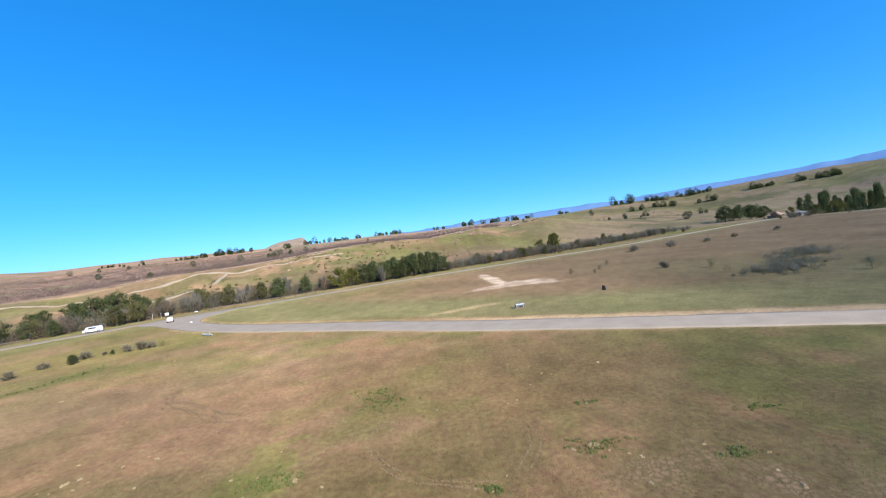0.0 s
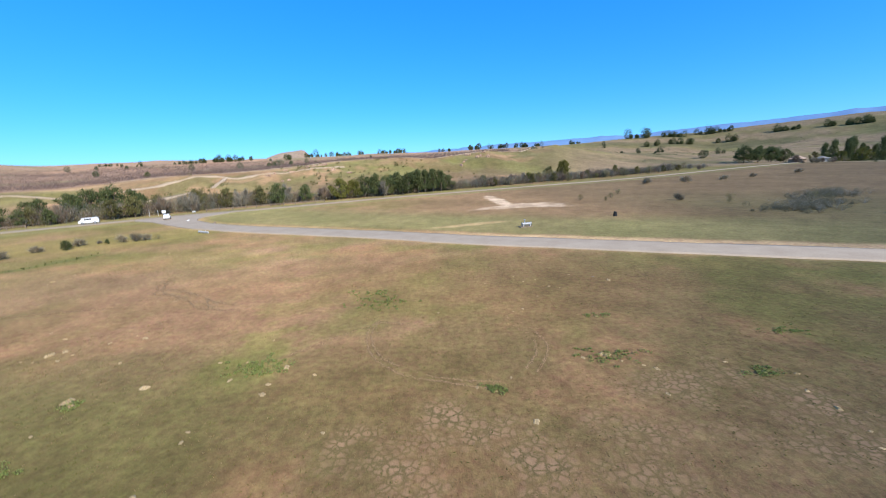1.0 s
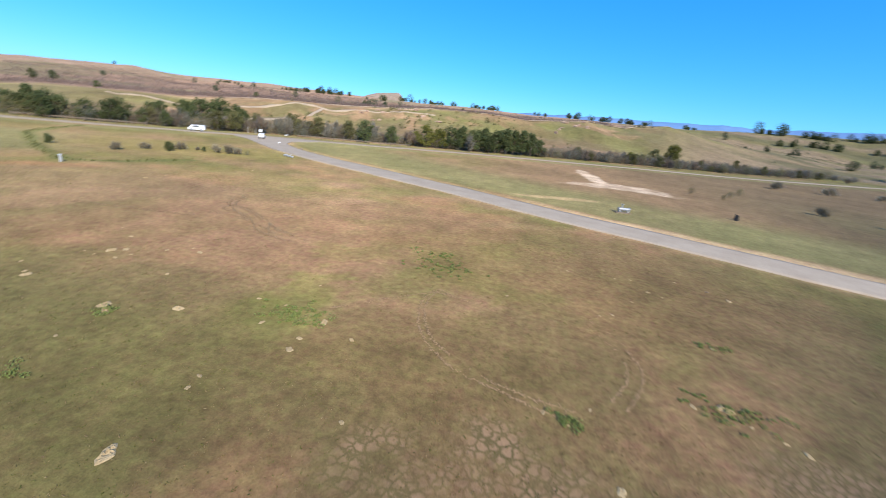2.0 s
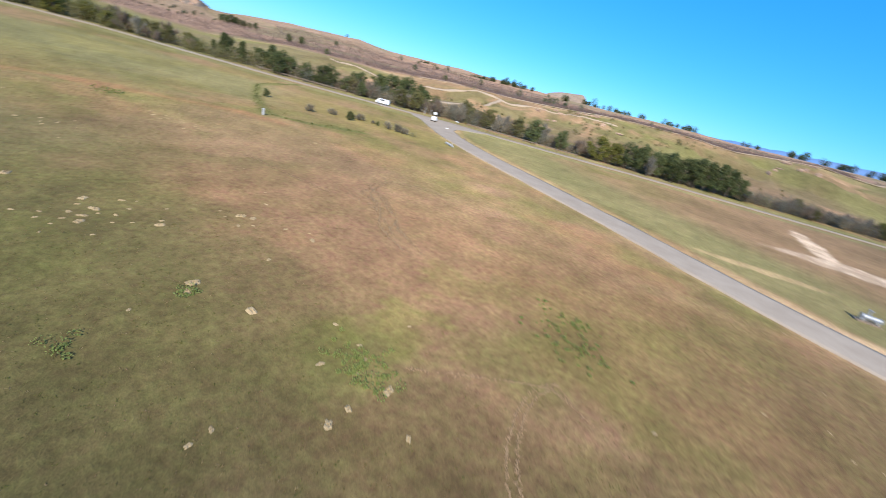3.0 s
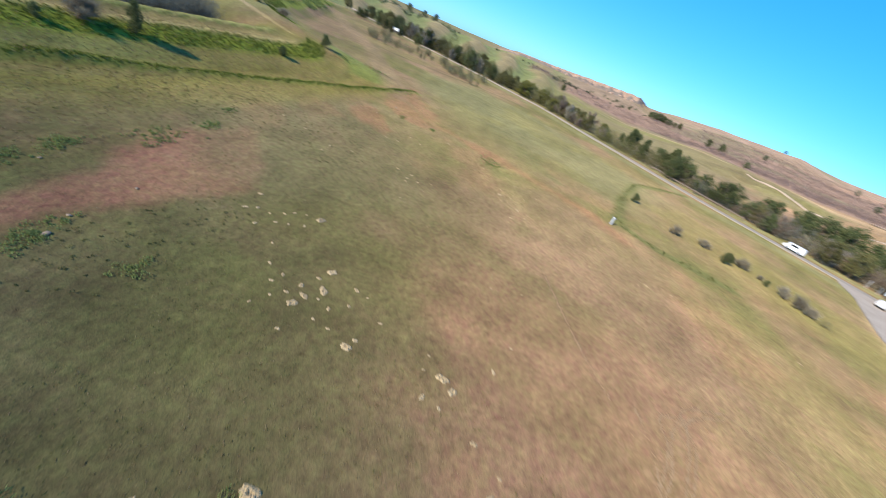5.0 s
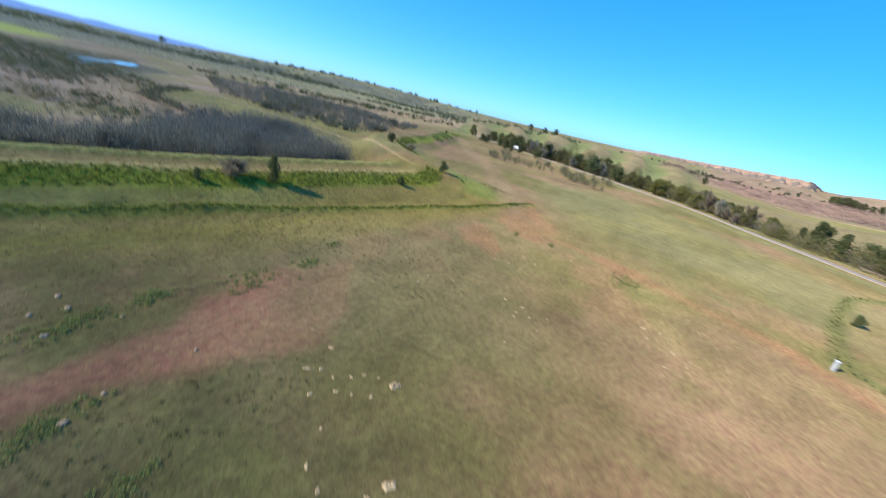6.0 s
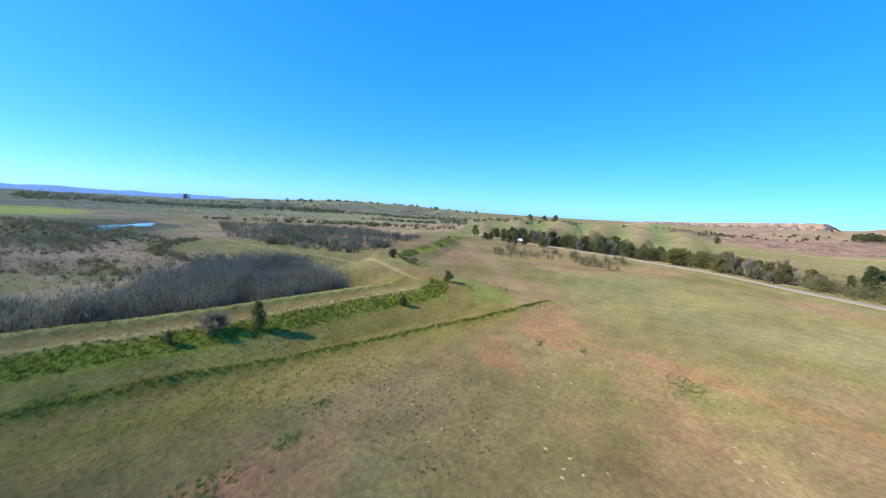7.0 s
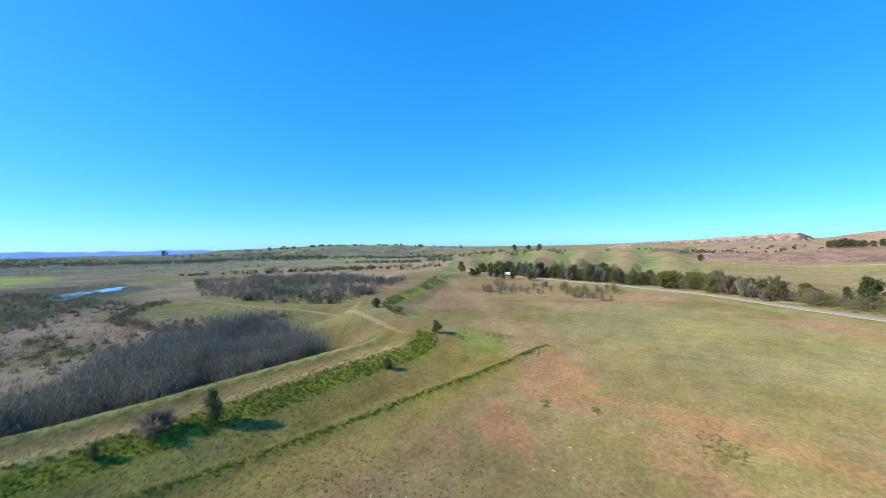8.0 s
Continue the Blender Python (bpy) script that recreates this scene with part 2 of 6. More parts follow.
SKYLINE = [
    (0, 900, 20), (30, 900, 55), (44, 900, 60), (56, 900, 48), (64, 850, 43), (72, 800, 36), (77, 800, 36), (82, 800, 35), (90, 800, 35),
    (110, 800, 32), (118, 850, 34), (126, 900, 39), (136, 900, 33), (140, 800, 37), (153, 650, 19), (156.5, 500, 13), (158, 480, 18),
    (174.5, 520, 11.5), (177, 600, 6), (183, 800, 1), (194, 1000, 1), (206, 1000, 15), (216, 1000, 17), (223, 1100, 13), (230, 1500, 0),
    (238, 3000, -34), (300, 3000, -34), (340, 1500, 10), (360, 900, 20),
]
bearings = sorted({row_[0] for part_ in (FOOT, RIM, SKYLINE) for row_ in part_})
LAND = [[az_] + [float(np.interp(az_, [q[0] for q in part_], [q[i] for q in part_])) for part_ in (FOOT, RIM, SKYLINE) for i in (1, 2)] for az_ in bearings]
LEVEE = curve_points([(60, -34), (20, -27), (-10, -20.5), (-30, -14.5), (-34, -12.7), (-38, -11.1), (-44, -9.3), (-50, -7.7), (-56, -5.8), (-62, -5.0), (-69, -9.0),
                      (-78, -17.5), (-88, -23.5), (-109, -27), (-158, -39), (-200, -52)], 3.0)
ROAD = curve_points([(120, 2), (75, 17), (50, 26), (32, 33), (21, 37.3), (12, 41), (2, 45), (-8, 50), (-17, 54), (-27, 58.3), (-37, 63), (-45, 68), (-52, 74.5), (-57, 81)], 1.0)
LANE = curve_points([(240, 255), (175, 214), (88, 163), (37, 138), (-2, 117.5), (-17.5, 109), (-30, 100.5), (-41, 93), (-52, 86.5), (-60, 81.5), (-68, 75.5), (-78, 67.5),
                     (-88, 60.5), (-98, 54.5), (-105, 50), (-113, 45), (-125, 38), (-133, 29), (-140, 22), (-151, 8), (-170, -14), (-200, -40)], 1.5)


WEED_LINE = curve_points([(-8, -18.0), (-18, -13.0), (-26.5, -8.8), (-29.3, -7.5), (-33.7, -5.6), (-39.6, -2.7), (-45, -0.3), (-51.5, 2.6), (-57.6, 5.5), (-63.4, 7.9), (-67, 9.2), (-68.8, 10.6)], 2.0)


PLOT = [(-41, 44), (-43.5, 38), (-47, 35), (-57, 39), (-70, 46), (-75, 52), (-80, 60)]


def land_height(x, y):
    """Height of the ground in metres."""
    dx, dy = x - CENTRE[0], y - CENTRE[1]
    r, az = np.hypot(dx, dy), np.degrees(np.arctan2(dy, dx)) % 360
    az = az + 1.2 * fbm(x, y, 120, 2, 5) * smooth(140, 260, r)
    k = np.array(LAND, float)
    rf, zf, rp, zp, rs, zs = (np.interp(az, k[:, 0], k[:, i]) for i in range(1, 7))
    near, mid = smooth(0, 1, (r - rf) / (rp - rf)), np.clip((r - rp) / (rs - rp), 0, 1)
    z = zf * smooth(0.5, 1, r / rf) + (zp - zf) * near
    steep = smooth(155, 158, az) * (1 - smooth(174.5, 178, az))
    rise = (mid ** 1.6) * (1 - steep) + (0.22 * np.clip(mid * 2, 0, 1) + 0.48 * smooth(0.45, 0.93, mid) + 0.30 * smooth(0.93, 0.965, mid + 0.02 * fbm(x, y, 14, 2, 37))) * steep
    z = z + (zs - zp) * rise
    z = z - np.clip(r - rs, 0, 400) * 0.004
    out = smooth(150, 330, r)
    z = z + out * fbm(x, y, 90, 4, 11) * np.clip(r * 0.006, 0, 4.0) * (0.35 + 0.65 * near * (1 - mid))
    z = z + (1 - smooth(66, 76, az)) * smooth(22, 34, az) * smooth(290, 420, r) * (1 - smooth(0.7, 1.0, mid)) * (16 * fbm(x, y, 150, 3, 38) - 6)
    z = z + 4.0 * smooth(480, 700, r) * smooth(84, 100, az) * (1 - smooth(146, 153, az)) * fbm(x, y, 130, 5, 85)
    # folds of the bluff
    z = z + (4.2 * fbm(x, y, 36, 4, 62) + 1.6 * (0.5 - np.abs(fbm(x, y, 16, 3, 83)) * 2)) * near * (1 - near) * 4 * smooth(68, 80, az) * (1 - smooth(140, 150, az))
    # gullies in the green knolls
    knoll = smooth(160, 172, az) * (1 - smooth(192, 205, az)) * smooth(180, 230, r) * (1 - smooth(330, 430, r))
    spur = np.abs(np.sin(np.radians(az * 36 + 70 * fbm(x, y, 80, 2, 21))))
    z = z + knoll * (3.2 * (1 - spur ** 2) - 1.3)
    ridge_ = smooth(192, 200, az) * (1 - smooth(224, 232, az)) * smooth(480, 640, r) * (1 - smooth(900, 990, r))
    z = z + ridge_ * 13 * (np.abs(fbm(x, y, 110, 3, 51)) * 2 - 0.8)
    # levee and the wet ground behind it
    d, side, along = line_field(x, y, LEVEE[::2])
    north = d * side < 0
    s = np.where(north, d, -d)
    broad = 8.0 * np.exp(-((x + 70) / 7) ** 2)
    flank = np.where(north, 1 - np.clip((d - 1.7) / (5.6 + broad), 0, 1), 1 - smooth(2.3, 5.0 + broad, d))
    sw = smooth(2.0, 9.0, -s) * (1 - smooth(235, 262, az)) * smooth(150, 200, az) * (1 - smooth(60, 110, d) * smooth(-80, -130, x) * 0.0)
    sw = np.where(x < -60, sw * (1 - 0.55 * smooth(60, 75, -x)), sw)
    z = z - 1.3 * sw * (1 - smooth(200, 300, r))
    z = z + 1.6 * flank * smooth(190, 130, -x)
    z = z + (0.20 * np.exp(-((s + 1.6) / 0.42) ** 2) - 0.12 * (1 - smooth(0.7, 1.2, np.abs(s - 0.2)))) * smooth(-64, -56, x)
    z = z + 0.16 * fbm(x, y, 2, 3, 31) * smooth(1.6, 2.6, s) * (1 - smooth(3.8, 5.0, s)) * smooth(-190, -150, x)
    # the raised line of weeds and the low mesa on the skyline
    dw, _, _ = line_field(x, y, WEED_LINE)
    z = z + 0.30 * np.exp(-(dw / 0.45) ** 2) * (0.8 + 0.6 * fbm(x, y, 2, 2, 33))
    mesa = smooth(108.4, 109.9, az) * (1 - smooth(112.5, 117.5, az)) * smooth(1180, 1340, r) * (1 - smooth(1500, 1700, r))
    z = z + mesa * (78 - 3.0 * (az - 110) - z) * (0.93 + 0.07 * fbm(x, y, 60, 2, 35))
    # shallow unevenness of the field, none under the roads
    d1, _, _ = line_field(x, y, ROAD[::4])
    z = z + 0.05 * fbm(x, y, 5, 3, 41) * smooth(4, 9, d1) * (1 - smooth(40, 90, r)) - 0.05 * (1 - smooth(2.6, 3.6, d1))
    return z


def blob(x, y, cx, cy, rx, ry, turn=0, rough=0.35, seed=0):
    """1 inside a ragged oval, 0 outside."""
    c, s = math.cos(radians(turn)), math.sin(radians(turn))
    u, v = (x - cx) * c + (y - cy) * s, -(x - cx) * s + (y - cy) * c
    d = np.hypot(u / rx, v / ry) + rough * fbm(x, y, max(rx, ry) * 0.5, 4, seed + 60)
    return 1 - smooth(0.7, 1.15, d)


def plot(x, y, corners, soft=0.8, ragged=0.5, seed=0):
    """1 inside the corners, 0 outside, with a ragged soft edge."""
    hit_ = np.zeros(x.shape, bool)
    for (ax, ay), (bx, by) in zip(corners, corners[1:] + corners[:1]):
        hit_ ^= ((ay > y) != (by > y)) & (x < (bx - ax) * (y - ay) / (by - ay + 1e-9) + ax)
    d, _, _ = line_field(x, y, corners + corners[:1])
    return smooth(-soft, soft, np.where(hit_, d, -d) + ragged * fbm(x, y, 2.2, 4, seed + 60))


OLIVE, BROWN, RED = (0.146, 0.136, 0.054), (0.225, 0.148, 0.097), (0.262, 0.136, 0.088)
MEADOW, LUSH, TAN, PALE = (0.178, 0.172, 0.084), (0.130, 0.195, 0.042), (0.40, 0.30, 0.185), (0.50, 0.41, 0.34)


DAMP_SHADED_WOOD = [(-40, -24), (-50, -16), (-56, -12.5), (-60, -16), (-65, -23), (-68.5, -31), (-63, -34), (-50, -32)]


def land_colour(x, y):
    """Colour of the ground's cover: grass, dry stalks, bare red soil, gravel; thicket shade and far haze are painted
    in.
    """
    dx, dy = x - CENTRE[0], y - CENTRE[1]
    r, az = np.hypot(dx, dy), np.degrees(np.arctan2(dy, dx)) % 360
    col = np.empty(x.shape + (3,))
    col[:] = OLIVE

    def lay(rgb, amount):
        col[:] = col * (1 - amount[..., None]) + np.array(rgb) * amount[..., None]

    coarse, mid = fbm(x, y, 22, 4, 1), fbm(x, y, 6, 4, 2)
    lay(BROWN, 0.75 * smooth(-0.45, 0.35, coarse + 0.6 * mid))
    # wide cover of the field
    lay(BROWN, 0.8 * blob(x, y, -8, 30, 26, 13, 20, 0.4, 1))
    lay((0.255, 0.170, 0.118), 0.6 * blob(x, y, -28, 33, 20, 8, 25, 0.7, 2))
    lay((0.112, 0.102, 0.045), 0.5 * blob(x, y, -19, 9.5, 17, 8.5, 10, 1.3, 3))
    lay((0.108, 0.100, 0.043), 0.55 * blob(x, y, -20, 9, 12, 5.5, 10, 1.0, 66))
    lay((0.132, 0.116, 0.044), 0.7 * blob(x, y, -28, -1, 12, 5, 160, 0.7, 54))
    lay((0.19, 0.165, 0.075), 0.6 * blob(x, y, -43, 17, 14, 9, 30, 0.5, 4))
    lay(MEADOW, 0.85 * blob(x, y, -78, 29, 30, 17, 30, 0.3, 5))
    lay((0.19, 0.165, 0.065), 0.6 * blob(x, y, -50, 52, 18, 8, 30, 0.5, 25))
    lay((0.175, 0.16, 0.06), 0.5 * smooth(0.05, 0.35, fbm(x, y, 10, 4, 26)))
    lay((0.235, 0.155, 0.09), 0.55 * blob(x, y, -3.5, 12.0, 6, 4, 20, 0.5, 28))
    lay((0.112, 0.098, 0.045), 0.62 * blob(x, y, -14, 13, 9, 5.5, 20, 0.9, 45))
    lay((0.235, 0.155, 0.09), 0.5 * blob(x, y, 14, 25, 14, 6, 160, 0.5, 29))
    lay(LUSH, 0.3 * blob(x, y, -5, 27, 5, 3, 20, 1.3, 6))
    lay(LUSH, 0.3 * blob(x, y, -9.3, 17.5, 2.0, 1.5, 0, 1.2, 7))
    lay(OLIVE, 0.6 * blob(x, y, 8.5, 20, 6, 4, 0, 0.6, 8))
    lay((0.135, 0.115, 0.050), 0.65 * smooth(6, 18, x + 6 * coarse) * smooth(48, 30, y))
    # Broad darker stretches of the near field.
    lay((0.160, 0.114, 0.064), 0.6 * blob(x, y, 3, 15, 15, 9, 10, 0.8, 70))
    lay((0.104, 0.096, 0.046), 0.5 * blob(x, y, -16, 12, 11, 8, 10, 0.9, 71))
    lay((0.128, 0.098, 0.054), 0.5 * blob(x, y, 14, 20, 15, 10, 0, 0.6, 84))
    # small worn and green patches all over
    lay((0.248, 0.156, 0.094), 0.55 * smooth(0.08, 0.42, fbm(x, y, 5.0, 5, 72)) * smooth(60, 40, r) * (1 - 0.85 * blob(x, y, -24, 11, 15, 7, 10, 0.4, 44)))
    lay((0.120, 0.128, 0.044), 0.5 * smooth(0.10, 0.42, fbm(x, y, 5.5, 5, 73)) * smooth(60, 40, r))
    for cx, cy, rx, ry in ((1.5, 25.8, 3.4, 2.2), (3.4, 23.0, 2.6, 1.6), (-11, 29, 3.6, 2.2), (-6.5, 38, 5.0, 2.2), (-3.6, 34, 3.0, 2.0), (-17.5, 28.2, 3.6, 1.8), (-10.5, 42, 4.0, 2.0)):
        lay((0.235, 0.142, 0.084), 0.55 * blob(x, y, cx, cy, rx, ry, 20, 1.2, 60))
    for cx, cy, rx, ry in ((-5.6, 27.2, 2.4, 1.5), (-3.4, 24.6, 2.2, 1.2), (-0.6, 23.5, 2.0, 1.0), (-2.4, 30.2, 2.4, 1.4), (-10.4, 20.2, 1.8, 1.8), (-10.6, 25.2, 2.4, 1.4), (-5.4, 31.6, 2.6, 1.4), (-12, 31.4, 2.6, 1.2)):
        lay((0.165, 0.172, 0.056), 0.5 * blob(x, y, cx, cy, rx, ry, 20, 1.2, 61))
    # bare red ground
    lay((0.235, 0.156, 0.104), 0.45 * blob(x, y, -20, 31, 17, 9, 25, 0.8, 79))
    lay(RED, 0.92 * plot(x, y, [(-34.8, 5.3), (-32.4, 7.2), (-30.6, 8.0), (-28.0, 8.8), (-26.2, 8.2), (-25.2, 6.9), (-23.6, 6.3), (-21.6, 5.6), (-18.5, 4.4), (-18.5, 3.4), (-22.6, 3.7), (-25.0, 4.3), (-28.9, 3.0), (-31.7, 3.5)], 0.45, 0.6, 9))
    lay((0.270, 0.152, 0.090), 0.6 * plot(x, y, [(-30, 5.6), (-29.6, 7.2), (-27.8, 8.2), (-26, 7.2), (-23.4, 5.7), (-25.5, 5.0), (-27.5, 5.2)], 0.7, 1.2, 11))
    for cx, cy, rx in ((-45.5, 4.6, 2.4), (-47.5, 9.5, 2.2), (-38.5, 3.6, 1.8), (-55, 11.5, 2.6)):
        lay((0.262, 0.138, 0.080), 0.55 * blob(x, y, cx, cy, rx * 1.5, rx * 0.8, 30, 1.0, 45))
    seam, _, _ = line_field(x, y, curve_points([(-70, 10), (-67, 10.4), (-60, 12.4), (-56.2, 14), (-53.5, 18.7), (-51, 23.3), (-49.3, 26.3), (-47, 30.5), (-42, 34)], 2))
    lay((0.262, 0.146, 0.084), 0.62 * (1 - smooth(0.2, 2.2, seam + 2.0 * fbm(x, y, 3.5, 4, 63))))
    # Further broad stretches, mostly darker, some browner.
    lay((0.178, 0.126, 0.078), 0.62 * blob(x, y, -33, 24, 12, 9, 30, 0.7, 55))
    lay((0.118, 0.108, 0.046), 0.5 * blob(x, y, -28, 20, 8, 6, 30, 1.0, 56))
    lay((0.140, 0.106, 0.056), 0.5 * blob(x, y, -1, 18, 6, 4.5, 20, 0.8, 58))
    lay((0.15, 0.135, 0.068), 0.6 * blob(x, y, -38, 8, 14, 8, 20, 0.6, 64))
    lay((0.145, 0.112, 0.053), 0.6 * blob(x, y, 2, 29, 10, 10, 0, 0.7, 65))
    lay((0.240, 0.148, 0.096), 0.35 * blob(x, y, -16, 29, 16, 7, 25, 0.8, 87))
    lay((0.158, 0.108, 0.060), 0.5 * blob(x, y, 5, 26, 9, 5, 10, 0.9, 86))
    lay((0.104, 0.094, 0.042), 0.55 * blob(x, y, -14.5, 11.5, 6, 4.5, 10, 0.8, 88))
    lay((0.158, 0.120, 0.068), 0.55 * blob(x, y, -38, 30, 8, 5, 30, 0.8, 89))
    # beyond the road
    d1, s1, _ = line_field(x, y, ROAD[::3])
    d2, s2, _ = line_field(x, y, LANE[::3])
    beyond = (s1 < 0) & (s2 > 0) & (x > -60)
    strip = beyond * 1.0
    lay(MEADOW, 0.8 * strip * smooth(60, 40, x) * smooth(3, 5, d1) * (1 - smooth(16, 30, d1 + 6 * coarse)))
    lay((0.205, 0.140, 0.088), 0.9 * strip * smooth(14, 28, d1 + 6 * coarse) * smooth(-30, 5, x))
    lay((0.150, 0.112, 0.068), 0.8 * strip * smooth(10, 40, x + 6 * mid) * smooth(14, 28, d1))
    lay((0.122, 0.110, 0.058), 0.8 * strip * smooth(25, 55, x + 6 * mid) * (1 - smooth(30, 70, d1 + 6 * coarse)))
    lay(MEADOW, 0.85 * (1 - smooth(6, 9, d2)) * smooth(3, 4, d2))
    lay(PALE, (0.55 + 0.4 * smooth(-0.2, 0.3, fbm(x, y, 2, 3, 30))) * blob(x, y, 12.5, 76, 8.5, 4.0, 5, 0.9, 12))
    lay(PALE, (0.5 + 0.4 * smooth(-0.2, 0.3, fbm(x, y, 2, 3, 32))) * blob(x, y, 9.8, 90, 1.8, 12, 3, 0.6, 13))
    lay(TAN, 0.6 * blob(x, y, 3, 56, 6, 1.2, 20, 0.6, 14))
    lay((0.44, 0.32, 0.22), 0.85 * (1 - smooth(2.8, 4.4 + 0.9 * mid, d1)) * (s1 < 0) * smooth(-4, 8, x))
    lay(TAN, 0.35 * (1 - smooth(3.2, 3.9 + 0.8 * mid, d1)))
    # far slopes, knolls and plateau
    k = np.array(LAND, float)
    rf, rp, rs = (np.interp(az, k[:, 0], k[:, i]) for i in (1, 3, 5))
    hill = smooth(0, 0.12, (r - rf) / (rp - rf))
    lay((0.172, 0.148, 0.080), hill)
    lay((0.165, 0.165, 0.060), hill * 0.8 * smooth(-0.1, 0.3, fbm(x, y, 45, 4, 27)))
    lay((0.245, 0.160, 0.105), hill * 0.65 * smooth(0.02, 0.30, fbm(x, y, 36, 4, 15)) * smooth(72, 90, az) * (1 - smooth(135, 150, az)))
    bluff = hill * smooth(68, 80, az) * (1 - smooth(140, 152, az)) * (1 - smooth(0.96, 1.03, r / rp))
    lay((0.155, 0.148, 0.070), 0.7 * bluff * smooth(-0.15, 0.2, fbm(x, y, 28, 4, 74)))
    lay((0.255, 0.165, 0.110), 0.65 * bluff * smooth(0.05, 0.3, fbm(x, y, 24, 5, 75)))
    lay((0.17, 0.125, 0.085), 0.8 * bluff * (1 - smooth(0.15, 0.45, (r - rf) / (rp - rf) + 0.25 * coarse)))
    lay((0.31, 0.205, 0.14), 0.7 * bluff * smooth(0.12, 0.3, fbm(x, y, 9, 4, 76)) * smooth(0.0, 0.25, fbm(x, y, 40, 3, 77)))
    top = smooth(0.98, 1.06, r / rp) * smooth(70, 80, az) * (1 - smooth(168, 176, az))
    lay((0.225, 0.156, 0.124), top * (1 - smooth(0.55, 0.8, (r - rp) / (rs - rp) + 0.2 * coarse)))
    lay((0.25, 0.182, 0.142), top * smooth(0.55, 0.8, (r - rp) / (rs - rp) + 0.2 * coarse))
    lay((0.31, 0.205, 0.158), 0.7 * top * smooth(0.05, 0.3, fbm(x, y, 70, 5, 86)) * smooth(430, 560, r))
    lay((0.15, 0.148, 0.085), 0.6 * top * smooth(0.1, 0.35, fbm(x, y, 70, 4, 82)))
    rim = np.exp(-((r / rp - 0.955 - 0.04 * fbm(x, y, 50, 2, 36)) / 0.016) ** 2) * smooth(76, 84, az) * (1 - smooth(164, 170, az))
    lay((0.40, 0.29, 0.19), 0.6 * rim)
    cliff = smooth(156, 158, az) * (1 - smooth(175, 177, az)) * smooth(0.90, 0.93, (r - rp) / (rs - rp)) * (1 - smooth(0.985, 1.0, r / rs))
    slope = smooth(150, 156, az) * (1 - smooth(176, 179, az)) * smooth(0.5, 0.7, (r - rp) / (rs - rp))
    lay((0.215, 0.165, 0.125), 0.95 * slope)
    lay((0.20, 0.165, 0.095), 0.6 * slope * smooth(0.0, 0.3, fbm(x, y, 40, 3, 46)))
    lay((0.42, 0.25, 0.16), 0.7 * (1 - 0.6 * smooth(163, 170, az)) * cliff * smooth(-0.2, 0.3, fbm(x, y, 30, 3, 16)))
    knoll = smooth(164, 172, az) * (1 - smooth(196, 205, az)) * smooth(170, 200, r) * (1 - smooth(520, 620, r))
    lay((0.205, 0.172, 0.098), knoll)
    spur = np.abs(np.sin(np.radians(az * 36 + 70 * fbm(x, y, 80, 2, 21))))
    lay((0.135, 0.165, 0.066), 0.9 * knoll * smooth(0.45, 0.95, spur + 0.3 * coarse))
    lay((0.30, 0.19, 0.12), 0.7 * smooth(188, 192, az) * (1 - smooth(205, 210, az)) * smooth(520, 560, r) * (1 - smooth(760, 820, r)))
    # Mesa and the land round it greyed: distant haze put into the colour.
    lay((0.25, 0.21, 0.19), 0.8 * smooth(1000, 1200, r) * smooth(84, 96, az) * (1 - smooth(140, 150, az)))
    east = (1 - smooth(66, 74, az)) * hill
    lay((0.185, 0.160, 0.085), east * 0.85)
    lay((0.235, 0.178, 0.122), 0.85 * east * smooth(0.0, 0.25, fbm(x, y, 80, 4, 39)))
    lay((0.14, 0.14, 0.065), 0.7 * east * smooth(0.1, 0.3, fbm(x, y, 60, 4, 42)))
    run = np.radians(az) * r
    lay((0.115, 0.11, 0.062), 0.8 * east * smooth(0.05, 0.25, fbm(run * 0.22, r, 55, 4, 52)))
    lay((0.24, 0.182, 0.130), 0.8 * east * smooth(0.05, 0.25, fbm(run * 0.2, r + 700, 50, 4, 53)))
    lay((0.200, 0.196, 0.098), 0.9 * smooth(194, 200, az) * (1 - smooth(224, 230, az)) * smooth(560, 680, r))
    # levee: track on top, lush flank, dry strip, dark line of weeds
    d, side, along = line_field(x, y, LEVEE[::2])
    north = d * side < 0
    s = np.where(north, d, -d)
    close = smooth(-200, -160, x)
    lay((0.190, 0.166, 0.064), 0.8 * close * smooth(14, 11, s) * smooth(-60, -30, s) * smooth(-68, -58, x))
    lay((0.168, 0.200, 0.034), 0.9 * close * smooth(1.9, 2.5, s + 0.3 * mid) * (1 - smooth(4.0, 5.0, s + 0.9 * mid)) * (1 - 0.75 * np.exp(-((x + 70) / 5) ** 2)))
    lay((0.14, 0.15, 0.055), close * (1 - smooth(2.4, 3.4, np.abs(s + 0.3))) * (s < 0) * smooth(-64, -57, x))
    lay((0.31, 0.30, 0.15), close * (1 - smooth(0.18, 0.46, np.abs(s + 1.6) + 0.1 * mid)) * smooth(-64, -57, x))
    lay((0.34, 0.28, 0.165), close * (1 - smooth(0.25, 0.55, np.abs(s - 1.65) + 0.15 * mid)) * smooth(-64, -57, x))
    lay((0.200, 0.160, 0.088), close * (1 - smooth(0.95, 1.25, np.abs(s - 0.2) + 0.12 * mid)) * smooth(-64, -57, x))
    lay((0.26, 0.21, 0.13), 0.5 * close * (1 - smooth(0.2, 0.5, np.abs(s - 0.7) + 0.5 * mid)) * smooth(-64, -57, x))
    strip_ = close * smooth(4.4, 5.6, s + 0.5 * mid) * (1 - smooth(11, 13, s)) * smooth(-68, -60, x)
